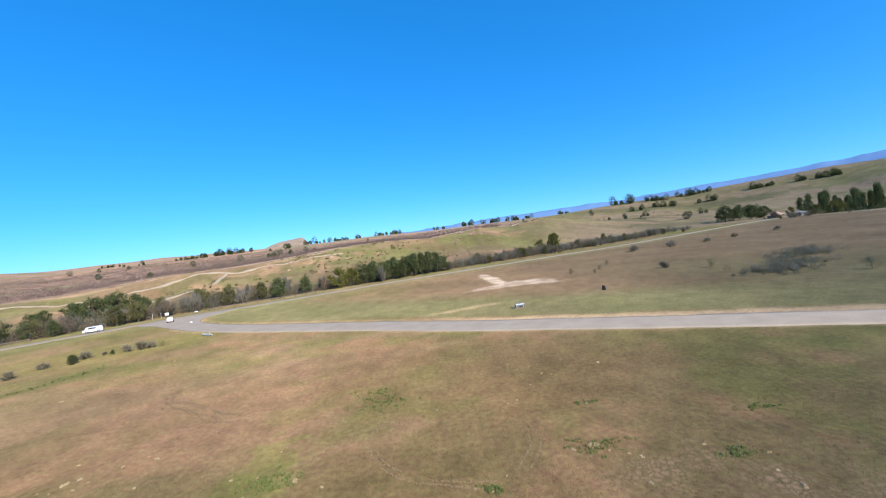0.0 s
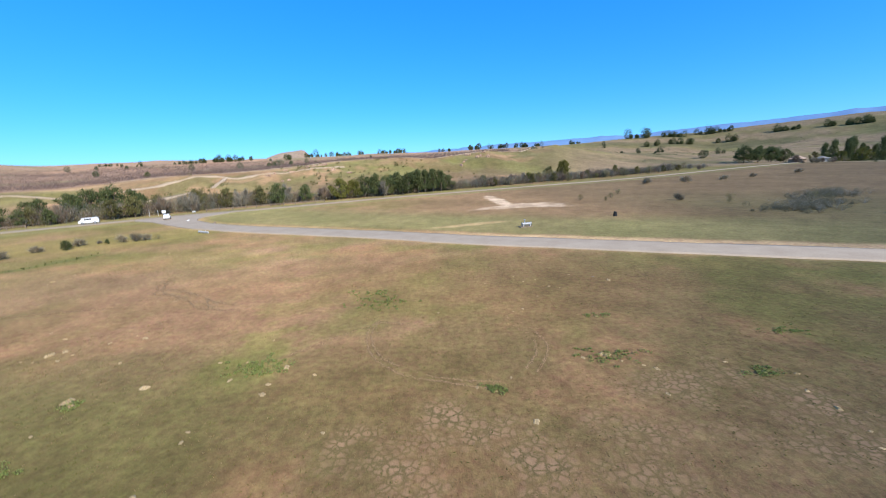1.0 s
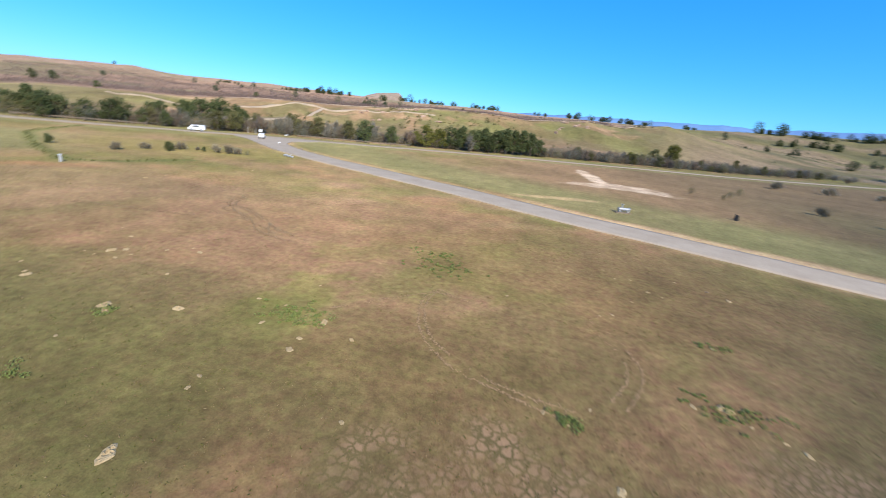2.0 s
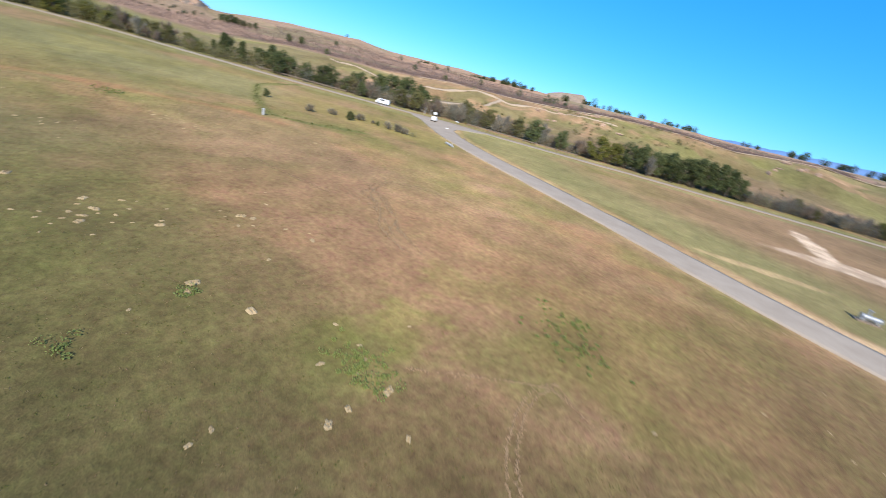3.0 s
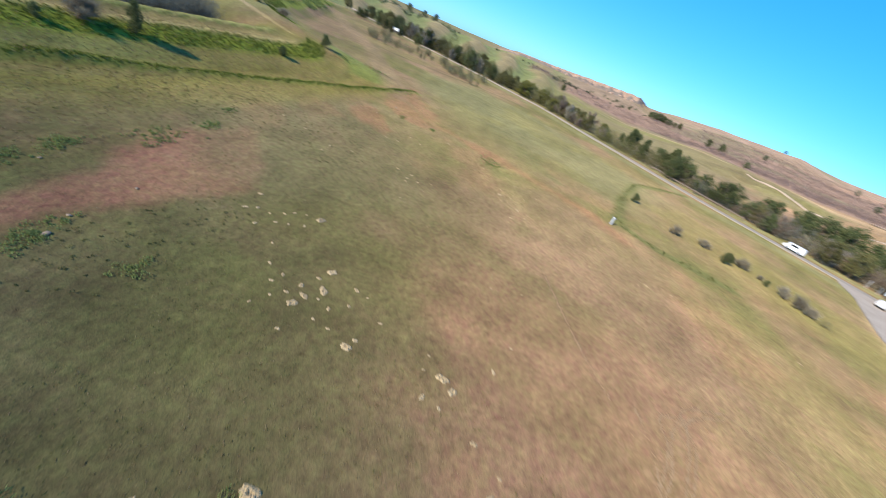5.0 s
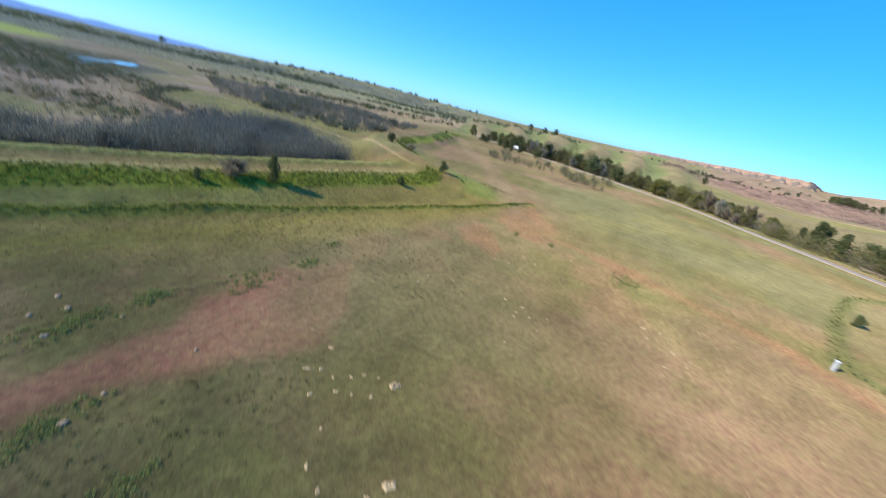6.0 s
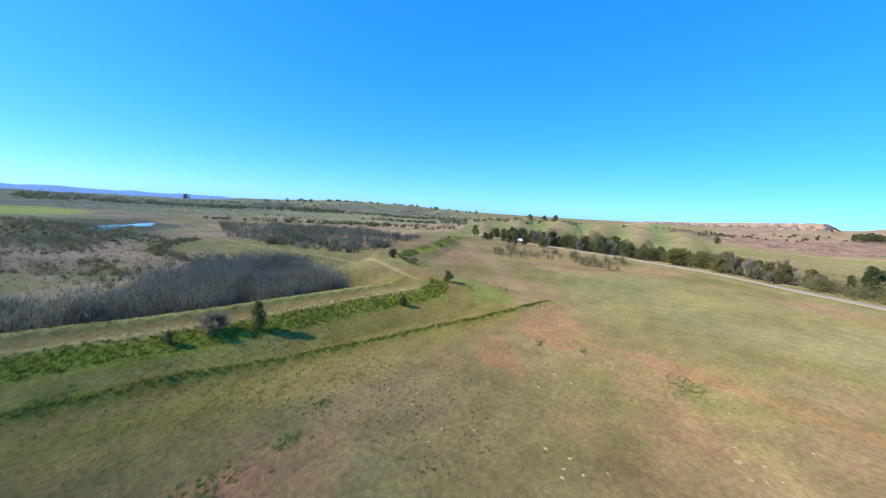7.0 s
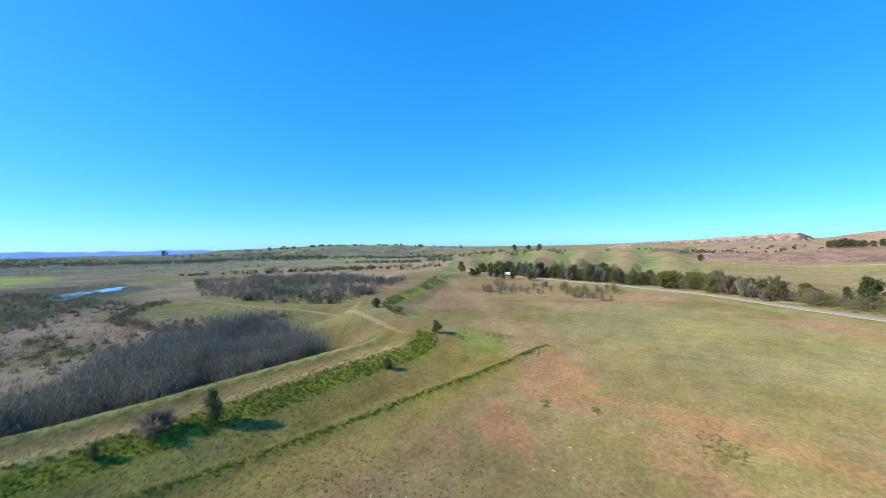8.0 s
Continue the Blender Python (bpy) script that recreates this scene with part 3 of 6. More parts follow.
    lay((0.215, 0.168, 0.092), 0.55 * strip_ * smooth(-0.2, 0.3, fbm(along * 0.12, s * 2.4, 1.6, 3, 80)))
    lay((0.120, 0.118, 0.050), 0.55 * strip_ * smooth(0.1, 0.5, fbm(along * 0.10, s * 2.8 + 40, 1.5, 3, 81)))
    lay((0.160, 0.195, 0.080), 0.35 * close * smooth(4.2, 5.0, s) * (1 - smooth(6.0, 7.6, s + 1.5 * mid)) * smooth(-46, -38, x))
    dw, _, _ = line_field(x, y, WEED_LINE)
    lay((0.150, 0.165, 0.048), 0.85 * (1 - smooth(0.30, 0.75, dw + 0.25 * mid)))
    # wet ground
    wet = smooth(-14, -24, s) * smooth(150, 190, az) * (1 - smooth(255, 275, az)) * (1 - smooth(330, 420, r))
    lay((0.25, 0.195, 0.125), wet * 0.85)
    lay((0.345, 0.250, 0.180), wet * smooth(-0.1, 0.3, fbm(x, y, 24, 4, 17)))
    lay((0.23, 0.205, 0.085), 0.85 * wet * smooth(0.1, 0.3, fbm(x, y, 12, 4, 18)))
    lay((0.125, 0.122, 0.088), 0.9 * blob(x, y, -84, -117, 48, 19, 53, 0.4, 24))
    for cx, cy, rx, ry in ((-55, -60, 13, 6), (-70, -78, 12, 4), (-46, -40, 8, 5), (-62, -50, 7, 4)):
        lay((0.355, 0.262, 0.180), 0.55 * blob(x, y, cx, cy, rx, ry, 50, 0.9, 47))
    # Dark ground inside both thickets: their shade put into the colour.
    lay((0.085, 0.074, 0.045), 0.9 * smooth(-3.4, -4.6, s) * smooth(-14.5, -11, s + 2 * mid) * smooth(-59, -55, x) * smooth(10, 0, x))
    lay((0.090, 0.080, 0.048), 0.85 * plot(x, y, DAMP_SHADED_WOOD, 1.2, 1.2, 57))
    lay((0.20, 0.185, 0.07), 0.95 * blob(x, y, -86, -52, 26, 15, 125, 0.25, 19))
    lay((0.19, 0.175, 0.072), 0.9 * blob(x, y, -78, -24, 14, 11, 140, 0.2, 20))
    # Far plain: fields and dark bands lightened in colour to stand for haze.
    plain = smooth(260, 360, r) * smooth(192, 205, az) * (1 - smooth(300, 330, az))
    lay((0.205, 0.205, 0.130), plain)
    run = np.radians(az) * r
    lay((0.145, 0.150, 0.118), 0.85 * plain * smooth(-0.05, 0.2, fbm(run * 0.22, r, 70, 4, 22)))
    lay((0.27, 0.26, 0.13), 0.8 * plain * smooth(0.15, 0.35, fbm(run * 0.2, r + 900, 60, 4, 48)))
    lay((0.36, 0.38, 0.09), 0.95 * blob(x, y, -110, -232, 52, 24, 64, 0.08, 23))
    dp, _, _ = line_field(x, y, PLOT)
    lay((0.112, 0.122, 0.046), 0.8 * (1 - smooth(0.4, 1.0, dp + 0.3 * mid)))
    edge, _, _ = line_field(x, y, [(-83, 2.5), (-93, -2.2), (-103.3, -4.5), (-104, 8), (-108.3, 20.7), (-108.7, 30.6)])
    lay((0.105, 0.098, 0.05), 0.65 * (1 - smooth(0.3, 1.1, edge + 0.4 * mid)))
    lay((0.165, 0.205, 0.070), 0.75 * plot(x, y, [(-73, -3.5), (-69.6, 2.6), (-68.4, 6.2), (-65.0, 6.4), (-62.5, 3.1), (-65.8, 0.6), (-68, -3)], 0.9, 0.8, 68))
    # trodden tracks
    for pts, w, rgb, a in (([(-64, -6), (-68, -11), (-74, -18), (-81, -28), (-84, -38), (-85, -50), (-91, -78), (-101, -103), (-125, -150)], 0.5, (0.34, 0.26, 0.155), 0.75),
                           ([(-66, 8), (-74, 4.7), (-85, 0.5), (-99, -5), (-118, -16), (-150, -30)], 2.2, (0.23, 0.17, 0.10), 0.7)):
        dd, _, _ = line_field(x, y, curve_points(pts, 4))
        lay(rgb, a * (1 - smooth(w * 0.5, w * 1.3, dd + 0.25 * mid)))
    # Blue taken out of the levee strip's colour to offset the blue skylight.
    col[..., 2] *= 1 - 0.28 * smooth(-4, -2, s) * (1 - smooth(10, 15, s)) * smooth(-5, -15, x) * smooth(-75, -65, x)
    cracked = np.zeros(x.shape)
    for k, (cx, cy, rx, ry, turn) in enumerate(((-0.8, 11.4, 3.6, 3.0, 0), (10.5, 13.8, 5.0, 2.6, 150), (4.0, 12.2, 4.2, 2.2, 10), (-19.5, 27.5, 4.5, 1.8, 150), (-28, 6.2, 6.5, 2.6, 165), (-36, 18, 6, 4, 30))):
        cracked = np.maximum(cracked, blob(x, y, cx, cy, rx, ry, turn, 0.8, 40 + k) * (1.0, 0.85, 0.8, 0.5, 0.25, 0.25)[k])
    col = np.clip(col * np.array([1.11, 1.02, 0.86]) * (1 + 0.10 * mid + 0.08 * coarse)[..., None], 0.01, 0.9)
    return np.concatenate([col, cracked[..., None]], -1)


def stretched(lo, hi, step, reach, growth=0.024):
    """Even steps from lo to hi, then ever wider ones out to reach on both sides."""
    mid = list(np.arange(lo, hi + step, step))
    right, left, s = [mid[-1]], [mid[0]], step
    while right[-1] < reach:
        right.append(right[-1] + step + growth * (right[-1] - hi))
    while left[-1] > -reach:
        left.append(left[-1] - step - growth * (lo - left[-1]))
    return np.array(left[:0:-1] + mid + right[1:])


def build_ground():
    gx, gy = stretched(-92, 34, 0.5, 4600), stretched(-22, 62, 0.5, 4600)
    x, y = np.meshgrid(gx, gy)
    z, col = land_height(x, y), land_colour(x, y)
    ny, nx = x.shape
    me = bpy.data.meshes.new("ground")
    me.vertices.add(nx * ny)
    me.vertices.foreach_set("co", np.stack([x, y, z], -1).ravel())
    i = np.arange(nx * ny).reshape(ny, nx)
    quads = np.stack([i[:-1, :-1], i[:-1, 1:], i[1:, 1:], i[1:, :-1]], -1).reshape(-1, 4)
    me.loops.add(quads.size)
    me.loops.foreach_set("vertex_index", quads.ravel())
    me.polygons.add(len(quads))
    me.polygons.foreach_set("loop_start", np.arange(0, quads.size, 4))
    me.update(calc_edges=True)
    me.shade_smooth()
    a = me.color_attributes.new("tint", "FLOAT_COLOR", "POINT")
    a.data.foreach_set("color", col.ravel())
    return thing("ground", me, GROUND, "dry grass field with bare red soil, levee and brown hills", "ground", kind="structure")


build_ground()


def build_road(name, line, width, lift, mat, label, category, ragged=0.25, tilted=False):
    """A strip laid on the land, a little crowned, with ragged edges that go down into the soil."""
    t = np.gradient(line, axis=0)
    t /= np.linalg.norm(t, axis=1)[:, None]
    nrm = np.stack([-t[:, 1], t[:, 0]], -1)
    across = np.array([-0.5, -0.5, -0.4, -0.2, 0.0, 0.2, 0.4, 0.5, 0.5])
    verts, m = [], len(across)
    run = np.arange(len(line)) * 1.0
    wl_, wr = fbm(run, run * 0, 3, 3, 71) * ragged, fbm(run, run * 0 + 50, 3, 3, 72) * ragged
    for j, a in enumerate(across):
        off = a * width + (wl_ if a < -0.45 else wr if a > 0.45 else 0)
        p = line + nrm * np.asarray(off).reshape(-1, 1)
        on_ = p if tilted else line
        zz = land_height(on_[:, 0], on_[:, 1]) + lift + 0.05 * (1 - (2 * a) ** 2) - (0.15 if j in (0, m - 1) else 0)
        verts.append(np.column_stack([p, zz]))
    v = np.stack(verts, 1).reshape(-1, 3)
    faces = [(i * m + j, i * m + j + 1, (i + 1) * m + j + 1, (i + 1) * m + j) for i in range(len(line) - 1) for j in range(m - 1)]
    return thing(name, mesh_from(name, v, [f[::-1] for f in faces], True), mat, label, category, kind="structure")


way = np.gradient(ROAD, axis=0)
way /= np.linalg.norm(way, axis=1)[:, None]
build_road("road", ROAD + 0.55 * np.stack([-way[:, 1], way[:, 0]], -1), 4.8, 0.09, ASPHALT, "worn grey asphalt road across the dry field", "road")
build_road("road_lane", LANE, 3.1, 0.05, GRAVEL, "pale gravel lane along the trees", "road", 0.5)


def apron():
    """The paved mouth where the road meets the lane."""
    pts = curve_points([(-39, 61.0), (-44, 63.6), (-48, 66.4), (-52.3, 69.6), (-57.5, 73.6), (-63.5, 77), (-62, 81.5), (-54, 87), (-49, 85.5), (-50.5, 78), (-47, 71.5), (-40, 66)], 1.5)
    bm = bmesh.new()
    top = [bm.verts.new((x, y, 0.075)) for x, y in pts]
    low = [bm.verts.new((x, y, -0.15)) for x, y in pts]
    face = bm.faces.new(top)
    if face.normal.z < 0:
        face.normal_flip()
    for i in range(len(pts) - 1):
        bm.faces.new((top[i], top[i + 1], low[i + 1], low[i]))
    bmesh.ops.triangulate(bm, faces=[face])
    thing("road_apron", bm, ASPHALT, "grey asphalt apron where the road meets the lane", "road", kind="structure")



apron()
DIRT = mottled("pale_worn_dirt", (0.40, 0.29, 0.19), (0.58, 0.44, 0.30), 4.0, 0.3, 1.0, 0.2)
# worn footpath along the rim of the plateau
k_ = np.array(LAND, float)
path_az = np.linspace(131, 72, 150)
path_r = np.interp(path_az, k_[:, 0], k_[:, 3]) * (0.965 + 0.035 * fbm(path_az * 3, path_az * 0, 9, 3, 61))
TRAIL = np.stack([CENTRE[0] + path_r * np.cos(np.radians(path_az)), CENTRE[1] + path_r * np.sin(np.radians(path_az))], -1)
build_road("trail", TRAIL, 2.3, 0.4, DIRT, "pale worn dirt trail along the bluff", "trail", 0.9)
for track_ in ([(142, 215), (136.7, 205), (130.9, 196), (125.9, 194), (119.6, 200), (112.8, 206), (105, 222)], [(119.8, 199), (121.5, 182), (123.5, 172), (126, 163), (129, 158)]):
    build_road("farm_track", curve_points([(q * math.cos(radians(a)), q * math.sin(radians(a))) for a, q in track_], 2.0), 1.6, 0.15, DIRT, "pale dirt track winding along the bluff", "track", 0.7, True)


def ridge(name, stations, out, depth, mat, label, seed):
    """A far line of hills, rounded in depth. stations: bearing and height."""
    k = np.array(stations, float)
    az = np.linspace(k[0, 0], k[-1, 0], 160)
    top = np.interp(az, k[:, 0], k[:, 1]) + 9 * fbm(az * 40, az * 0, 60, 4, seed)
    profile = [(0.0, -0.6), (0.3, 0.35), (0.6, 0.8), (0.85, 0.97), (1.0, 1.0), (1.3, 0.7), (1.6, -0.5)]
    verts = [(CENTRE[0] + math.cos(radians(a)) * (out + d * depth), CENTRE[1] + math.sin(radians(a)) * (out + d * depth), h * t - 12 * (1 - h))
             for a, t in zip(az, top) for d, h in profile]
    m = len(profile)
    faces = [(i * m + j, (i + 1) * m + j, (i + 1) * m + j + 1, i * m + j + 1) for i in range(len(az) - 1) for j in range(m - 1)]
    thing(name, mesh_from(name, verts, [f[::-1] for f in faces], True), mat, label, "hills", kind="structure")


# Haze of distance put into the base colour as an even blue.
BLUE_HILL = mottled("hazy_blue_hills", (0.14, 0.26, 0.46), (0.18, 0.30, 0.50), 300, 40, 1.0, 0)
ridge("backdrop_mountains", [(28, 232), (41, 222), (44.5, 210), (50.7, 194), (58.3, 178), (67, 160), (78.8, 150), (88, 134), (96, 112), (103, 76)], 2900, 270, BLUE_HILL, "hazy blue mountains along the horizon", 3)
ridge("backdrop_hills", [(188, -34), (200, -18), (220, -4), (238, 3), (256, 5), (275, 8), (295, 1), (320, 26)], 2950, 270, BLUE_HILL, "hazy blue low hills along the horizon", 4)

# ---------------------------------------------------------------- plants
RNG = np.random.default_rng(7)


def leaf_quads(centres, size, rng, stretch=1.0, flat=0.8):
    """Small tilted leaf cards, each with a fold, round the centres: vertices and faces."""
    n = len(centres)
    k = rng.normal(size=(n, 3)) + np.array([0, 0, flat])
    k /= np.linalg.norm(k, axis=1)[:, None]
    u = rng.normal(size=(n, 3))
    u -= (u * k).sum(1)[:, None] * k
    u /= np.linalg.norm(u, axis=1)[:, None]
    w = np.cross(k, u)
    s = size * rng.uniform(0.6, 1.3, (n, 1))
    u, w, k = u * s * stretch, w * s, k * s * 0.35
    v = np.stack([centres - u, centres + w * 0.6 + k, centres + u, centres - w * 0.6 + k], 1).reshape(-1, 3)
    f = np.arange(4 * n).reshape(n, 4)
    return v, np.concatenate([f[:, [0, 1, 2]], f[:, [0, 2, 3]]])


def twig_tris(feet, tips, width):
    """Thin bare twigs from feet to tips."""
    d = tips - feet
    side = np.cross(d, RNG.normal(size=d.shape))
    side /= np.linalg.norm(side, axis=1)[:, None] + 1e-9
    w = width * RNG.uniform(0.6, 1.4, (len(d), 1))
    v = np.stack([feet - side * w, feet + side * w, tips], 1).reshape(-1, 3)
    return v, np.arange(len(v)).reshape(-1, 3)


def tube(points, radii, sides=6):
    """A tapered limb along points."""
    verts, faces = [], []
    for p, r in zip(points, radii):
        for k in range(sides):
            a = 2 * math.pi * k / sides
            verts.append((p[0] + r * math.cos(a), p[1] + r * math.sin(a), p[2]))
    for i in range(len(points) - 1):
        for k in range(sides):
            k2 = (k + 1) % sides
            faces.append((i * sides + k, i * sides + k2, (i + 1) * sides + k2, (i + 1) * sides + k))
    return verts, faces


def join(pieces):
    verts, faces, base = [], [], 0
    for v, f in pieces:
        verts.extend(v)
        faces.extend([tuple(int(i) + base for i in q) for q in f])
        base += len(v)
    return verts, faces


# kind: usual height, crown shape (start, width, lobes), leaf cards, leaf size, leaf material, words
KINDS = {
    "oak": (7.0, 0.07, 0.95, 22, 2300, 0.20, LEAF_DARK, "dark green round-crowned evergreen tree"),
    "pine": (8.5, 0.06, 0.75, 20, 2200, 0.21, LEAF_DARK, "tall dark green evergreen tree"),
    "cottonwood": (7.0, 0.08, 0.8, 18, 2000, 0.20, LEAF_OLIVE, "olive green tree with a loose crown"),
    "willow": (6.0, 0.05, 0.95, 18, 2200, 0.20, LEAF_YELLOW, "yellow-green willow tree beside the lane"),
    "bush": (1.8, 0.02, 0.72, 9, 3400, 0.05, LEAF_DARK, "dark green bush on dry grass"),
    "olive_bush": (2.4, 0.04, 1.1, 9, 1100, 0.06, LEAF_PALE, "olive green shrub on dry grass"),
    "bare": (6.0, 0.08, 0.95, 12, 1700, 0.035, TWIG_GREY, "bare grey leafless tree"),
    "bare_brown": (4.5, 0.04, 1.1, 12, 1700, 0.03, TWIG_BROWN, "bare brown leafless tree"),
    "grey_bush": (1.6, 0.02, 1.3, 8, 1500, 0.012, BUSH_TWIG, "leafless grey bush on dry grass"),
}
MADE = {}


def build_plant(kind, rng):
    height, start, width, lobes, count, leaf, mat, words = KINDS[kind]
    bare, low = "bare" in kind or kind == "grey_bush", height < 3
    top = []
    for k in range(lobes):
        t = (k + 0.5) / lobes
        spread = {"pine": 0.30 * (1.15 - t) * (0.7 + 0.6 * rng.random())}.get(kind, 0.42 * math.sin(math.pi * (0.18 + 0.74 * t)))
        a, q = k * 2.4 + rng.uniform(0, 1.5), rng.uniform(0.3, 1.15)
        h = start + (1 - start) * (0.12 + 0.76 * t)
        top.append((math.cos(a) * spread * q * width * height, math.sin(a) * spread * q * width * height, h * height,
                    height * (rng.uniform(0.16, 0.28) if low else rng.uniform(0.07, 0.17)) * (0.75 if kind == "pine" else 1.1 * width)))
    name = {"bush": "bush", "olive_bush": "shrub", "grey_bush": "bush"}.get(kind, "tree")
    root = new(name)
    tagged(root, words, "bush" if low else "tree", "bushes" if low else "trees")
    pieces = []
    for k in range(4 if low else 1):
        a = k * 1.7
        lean = 0.06 * height * (1 if low else 0.6)
        pieces.append(tube([(0, 0, -0.15), (math.cos(a) * lean * 0.4, math.sin(a) * lean * 0.4, height * 0.3), (math.cos(a) * lean, math.sin(a) * lean, height * 0.8)],
                           [0.035 * height * (0.4 if low else 0.75), 0.022 * height * (0.4 if low else 0.8), 0.006 * height]))
    part("trunk", mesh_from("trunk", *join(pieces), True), BARK, root)
    limbs = []
    for x, y, z, r in top[::2]:
        z0 = max(start * 0.8, 0.1) * height + 0.25 * (z - start * height)
        limbs.append(tube([(0, 0, z0), (x * 0.55, y * 0.55, z0 + (z - z0) * 0.6), (x, y, z)], [0.012 * height, 0.008 * height, 0.002 * height], 5))
    part("limbs", mesh_from("limbs", *join(limbs), True), BARK, root)
    c = np.array(top)
    pick = rng.integers(0, lobes, count)
    dirs = rng.normal(size=(count, 3))
    dirs /= np.linalg.norm(dirs, axis=1)[:, None]
    shell = rng.uniform(0.35, 1.0, (count, 1)) ** 0.5 * (1 + 0.25 * rng.normal(size=(count, 1)))
    p = c[pick, :3] + dirs * shell * c[pick, 3:4] * np.array([1.15, 1.15, 0.9])
    p[:, 2] = np.maximum(p[:, 2], 0.05 * height if low else start * height * 0.8)
    if bare:
        foot = c[pick, :3] * np.array([0.55, 0.55, 0.6]) + rng.normal(size=(count, 3)) * height * 0.03
        foot[:, 2] = np.maximum(foot[:, 2], 0.0)
        v, f = twig_tris(foot, p + np.array([0, 0, 0.05 * height]), leaf * (1 if not low else 1.0))
    else:
        v, f = leaf_quads(p, leaf, rng)
    part("crown", mesh_from("crown", v, f), mat, root)
    return root


def plant(kind, x, y, height=None, turn=None, label="", wide=1.0):
    """One plant of the kind at x, y; alike plants share their meshes."""
    made = MADE.setdefault(kind, [])
    usual = KINDS[kind][0]
    z = float(land_height(np.array([x]), np.array([y]))[0])
    s = (height or usual * RNG.uniform(0.8, 1.2)) / usual
    wide = 1.35 if kind == "grey_bush" else wide
    m = pose(x, y, z - 0.03, 0, 0, RNG.uniform(0, 360) if turn is None else turn) @ Matrix.Diagonal((s * RNG.uniform(0.9, 1.12) * wide, s * RNG.uniform(0.9, 1.12) * wide, s, 1))
    if len(made) < 3:
        ob = build_plant(kind, RNG)
        ob.matrix_basis = m
        made.append(ob)
    else:
        src = made[int(RNG.integers(0, len(made)))]
        ob = copy_thing(src, m @ Matrix.Diagonal([1 / v for v in src.scale] + [1]))
    if label:
        ob["label"] = label
    return ob


def row(points, spacing, kinds, low, high, jitter=2.0):
    """Plants along a line, of kinds taken in turn at random."""
    line = curve_points(points, spacing)
    for x, y in line:
        plant(kinds[int(RNG.integers(0, len(kinds)))], x + RNG.normal() * jitter, y + RNG.normal() * jitter, RNG.uniform(low, high))


# trees along the far side of the lane, from the houses round to the levee
row([(-190, -22), (-165, 2), (-148, 22)], 5.0, ["oak", "cottonwood", "pine", "bare"], 4.0, 6.2, 3)
row([(-182, -30), (-160, -6)], 6, ["oak", "pine", "cottonwood"], 4, 6, 3)
row([(-165, -30), (-155, -12), (-149, -2)], 3.0, ["oak", "cottonwood", "pine", "cottonwood"], 2.2, 3.8, 1.6)
row([(-178, -24), (-160, 0), (-148, 18)], 3.0, ["oak", "cottonwood", "cottonwood", "bare"], 3.4, 6.0, 2)
row([(-146, 26), (-138, 36), (-126, 45), (-112, 54)], 2.4, ["cottonwood", "willow", "bare_brown", "cottonwood", "willow", "bare", "cottonwood", "willow"], 2.2, 4.4, 2.2)
row([(-150, 34), (-136, 46), (-120, 56)], 5, ["cottonwood", "willow", "bare_brown", "oak"], 3.4, 5.2, 3)
row([(-112, 55), (-104, 59.5), (-95, 66)], 3.4, ["pine", "oak", "cottonwood", "oak"], 3.0, 5.2, 2.0)
for x, y, h in ((-107.5, 57.5, 6.0), (-104, 60, 5.2), (-99, 64.5, 6.2)):
    plant("pine", x, y, h)
row([(-103, 61), (-93, 67.5), (-86, 72), (-81, 76)], 2.3, ["oak", "pine", "oak", "cottonwood", "oak"], 3.4, 5.4, 1.4)
row([(178, 208), (200, 213), (226, 228)], 4, ["olive_bush", "bare_brown", "grey_bush"], 1.8, 3.2, 2)
row([(-80, 76), (-74, 80), (-66, 87)], 2.6, ["bare_brown", "bare", "bare_brown", "cottonwood"], 3.2, 5.0, 1.4)
for x, y, h in ((-92, 86, 5.0), (-88, 89, 5.8), (-84, 90, 6.6), (-81, 93, 7.0), (-86, 97, 6.2), (-78, 95, 6.0), (-97, 88, 4.4), (-75, 94, 5.0), (-90, 92, 5.4)):
    plant("oak", x, y, h)
plant("bare", -77, 86, 4.0)
plant("bare", -75, 87.5, 3.4)
plant("cottonwood", -70.5, 93, 4.6)
row([(-70, 89), (-62, 94), (-54, 100), (-47, 104)], 2.6, ["bare_brown", "bare", "cottonwood", "bare"], 3.6, 5.6, 1.8)
row([(-66, 98), (-52, 110)], 4, ["bare_brown", "bare", "cottonwood"], 4, 6, 2)
plant("oak", -44.5, 100.5, 5.8)
plant("oak", -39.5, 105.5, 5.0)
row([(-37, 108), (-33, 111)], 2.5, ["bare_brown"], 3.5, 4.5, 1)
plant("willow", -31.5, 111.0, 6.2)
plant("willow", -28.5, 113.5, 5.4)
for x, y, h in ((-25.5, 115, 7.0), (-22.5, 117, 7.6), (-19.5, 118.5, 6.8), (-16.5, 120.5, 8.0), (-13.5, 122, 7.4), (-10.5, 124, 8.4), (-8.5, 126, 8.2), (-6.0, 126.5, 8.6), (-3.5, 128, 8.0)):
    plant("oak" if h < 7.5 else "pine", x, y, h * 0.92)
for x, y, h in ((-24, 118, 6.0), (-18, 121.5, 6.4), (-12, 125.5, 6.8), (-7.2, 128.5, 6.6), (-15, 119.5, 5.2), (-1.5, 130.5, 5.4)):
    plant("oak", x, y, h)
plant("bare", -20, 115.5, 5.2)
row([(-1, 132), (14, 142), (36, 156), (60, 168), (90, 184), (125, 205)], 3.6, ["bare_brown", "bare", "grey_bush", "olive_bush", "cottonwood"], 2.2, 4.2, 3.5)
row([(0, 146), (40, 172), (80, 196)], 5, ["bare_brown", "bare", "cottonwood"], 2.5, 4.2, 4)
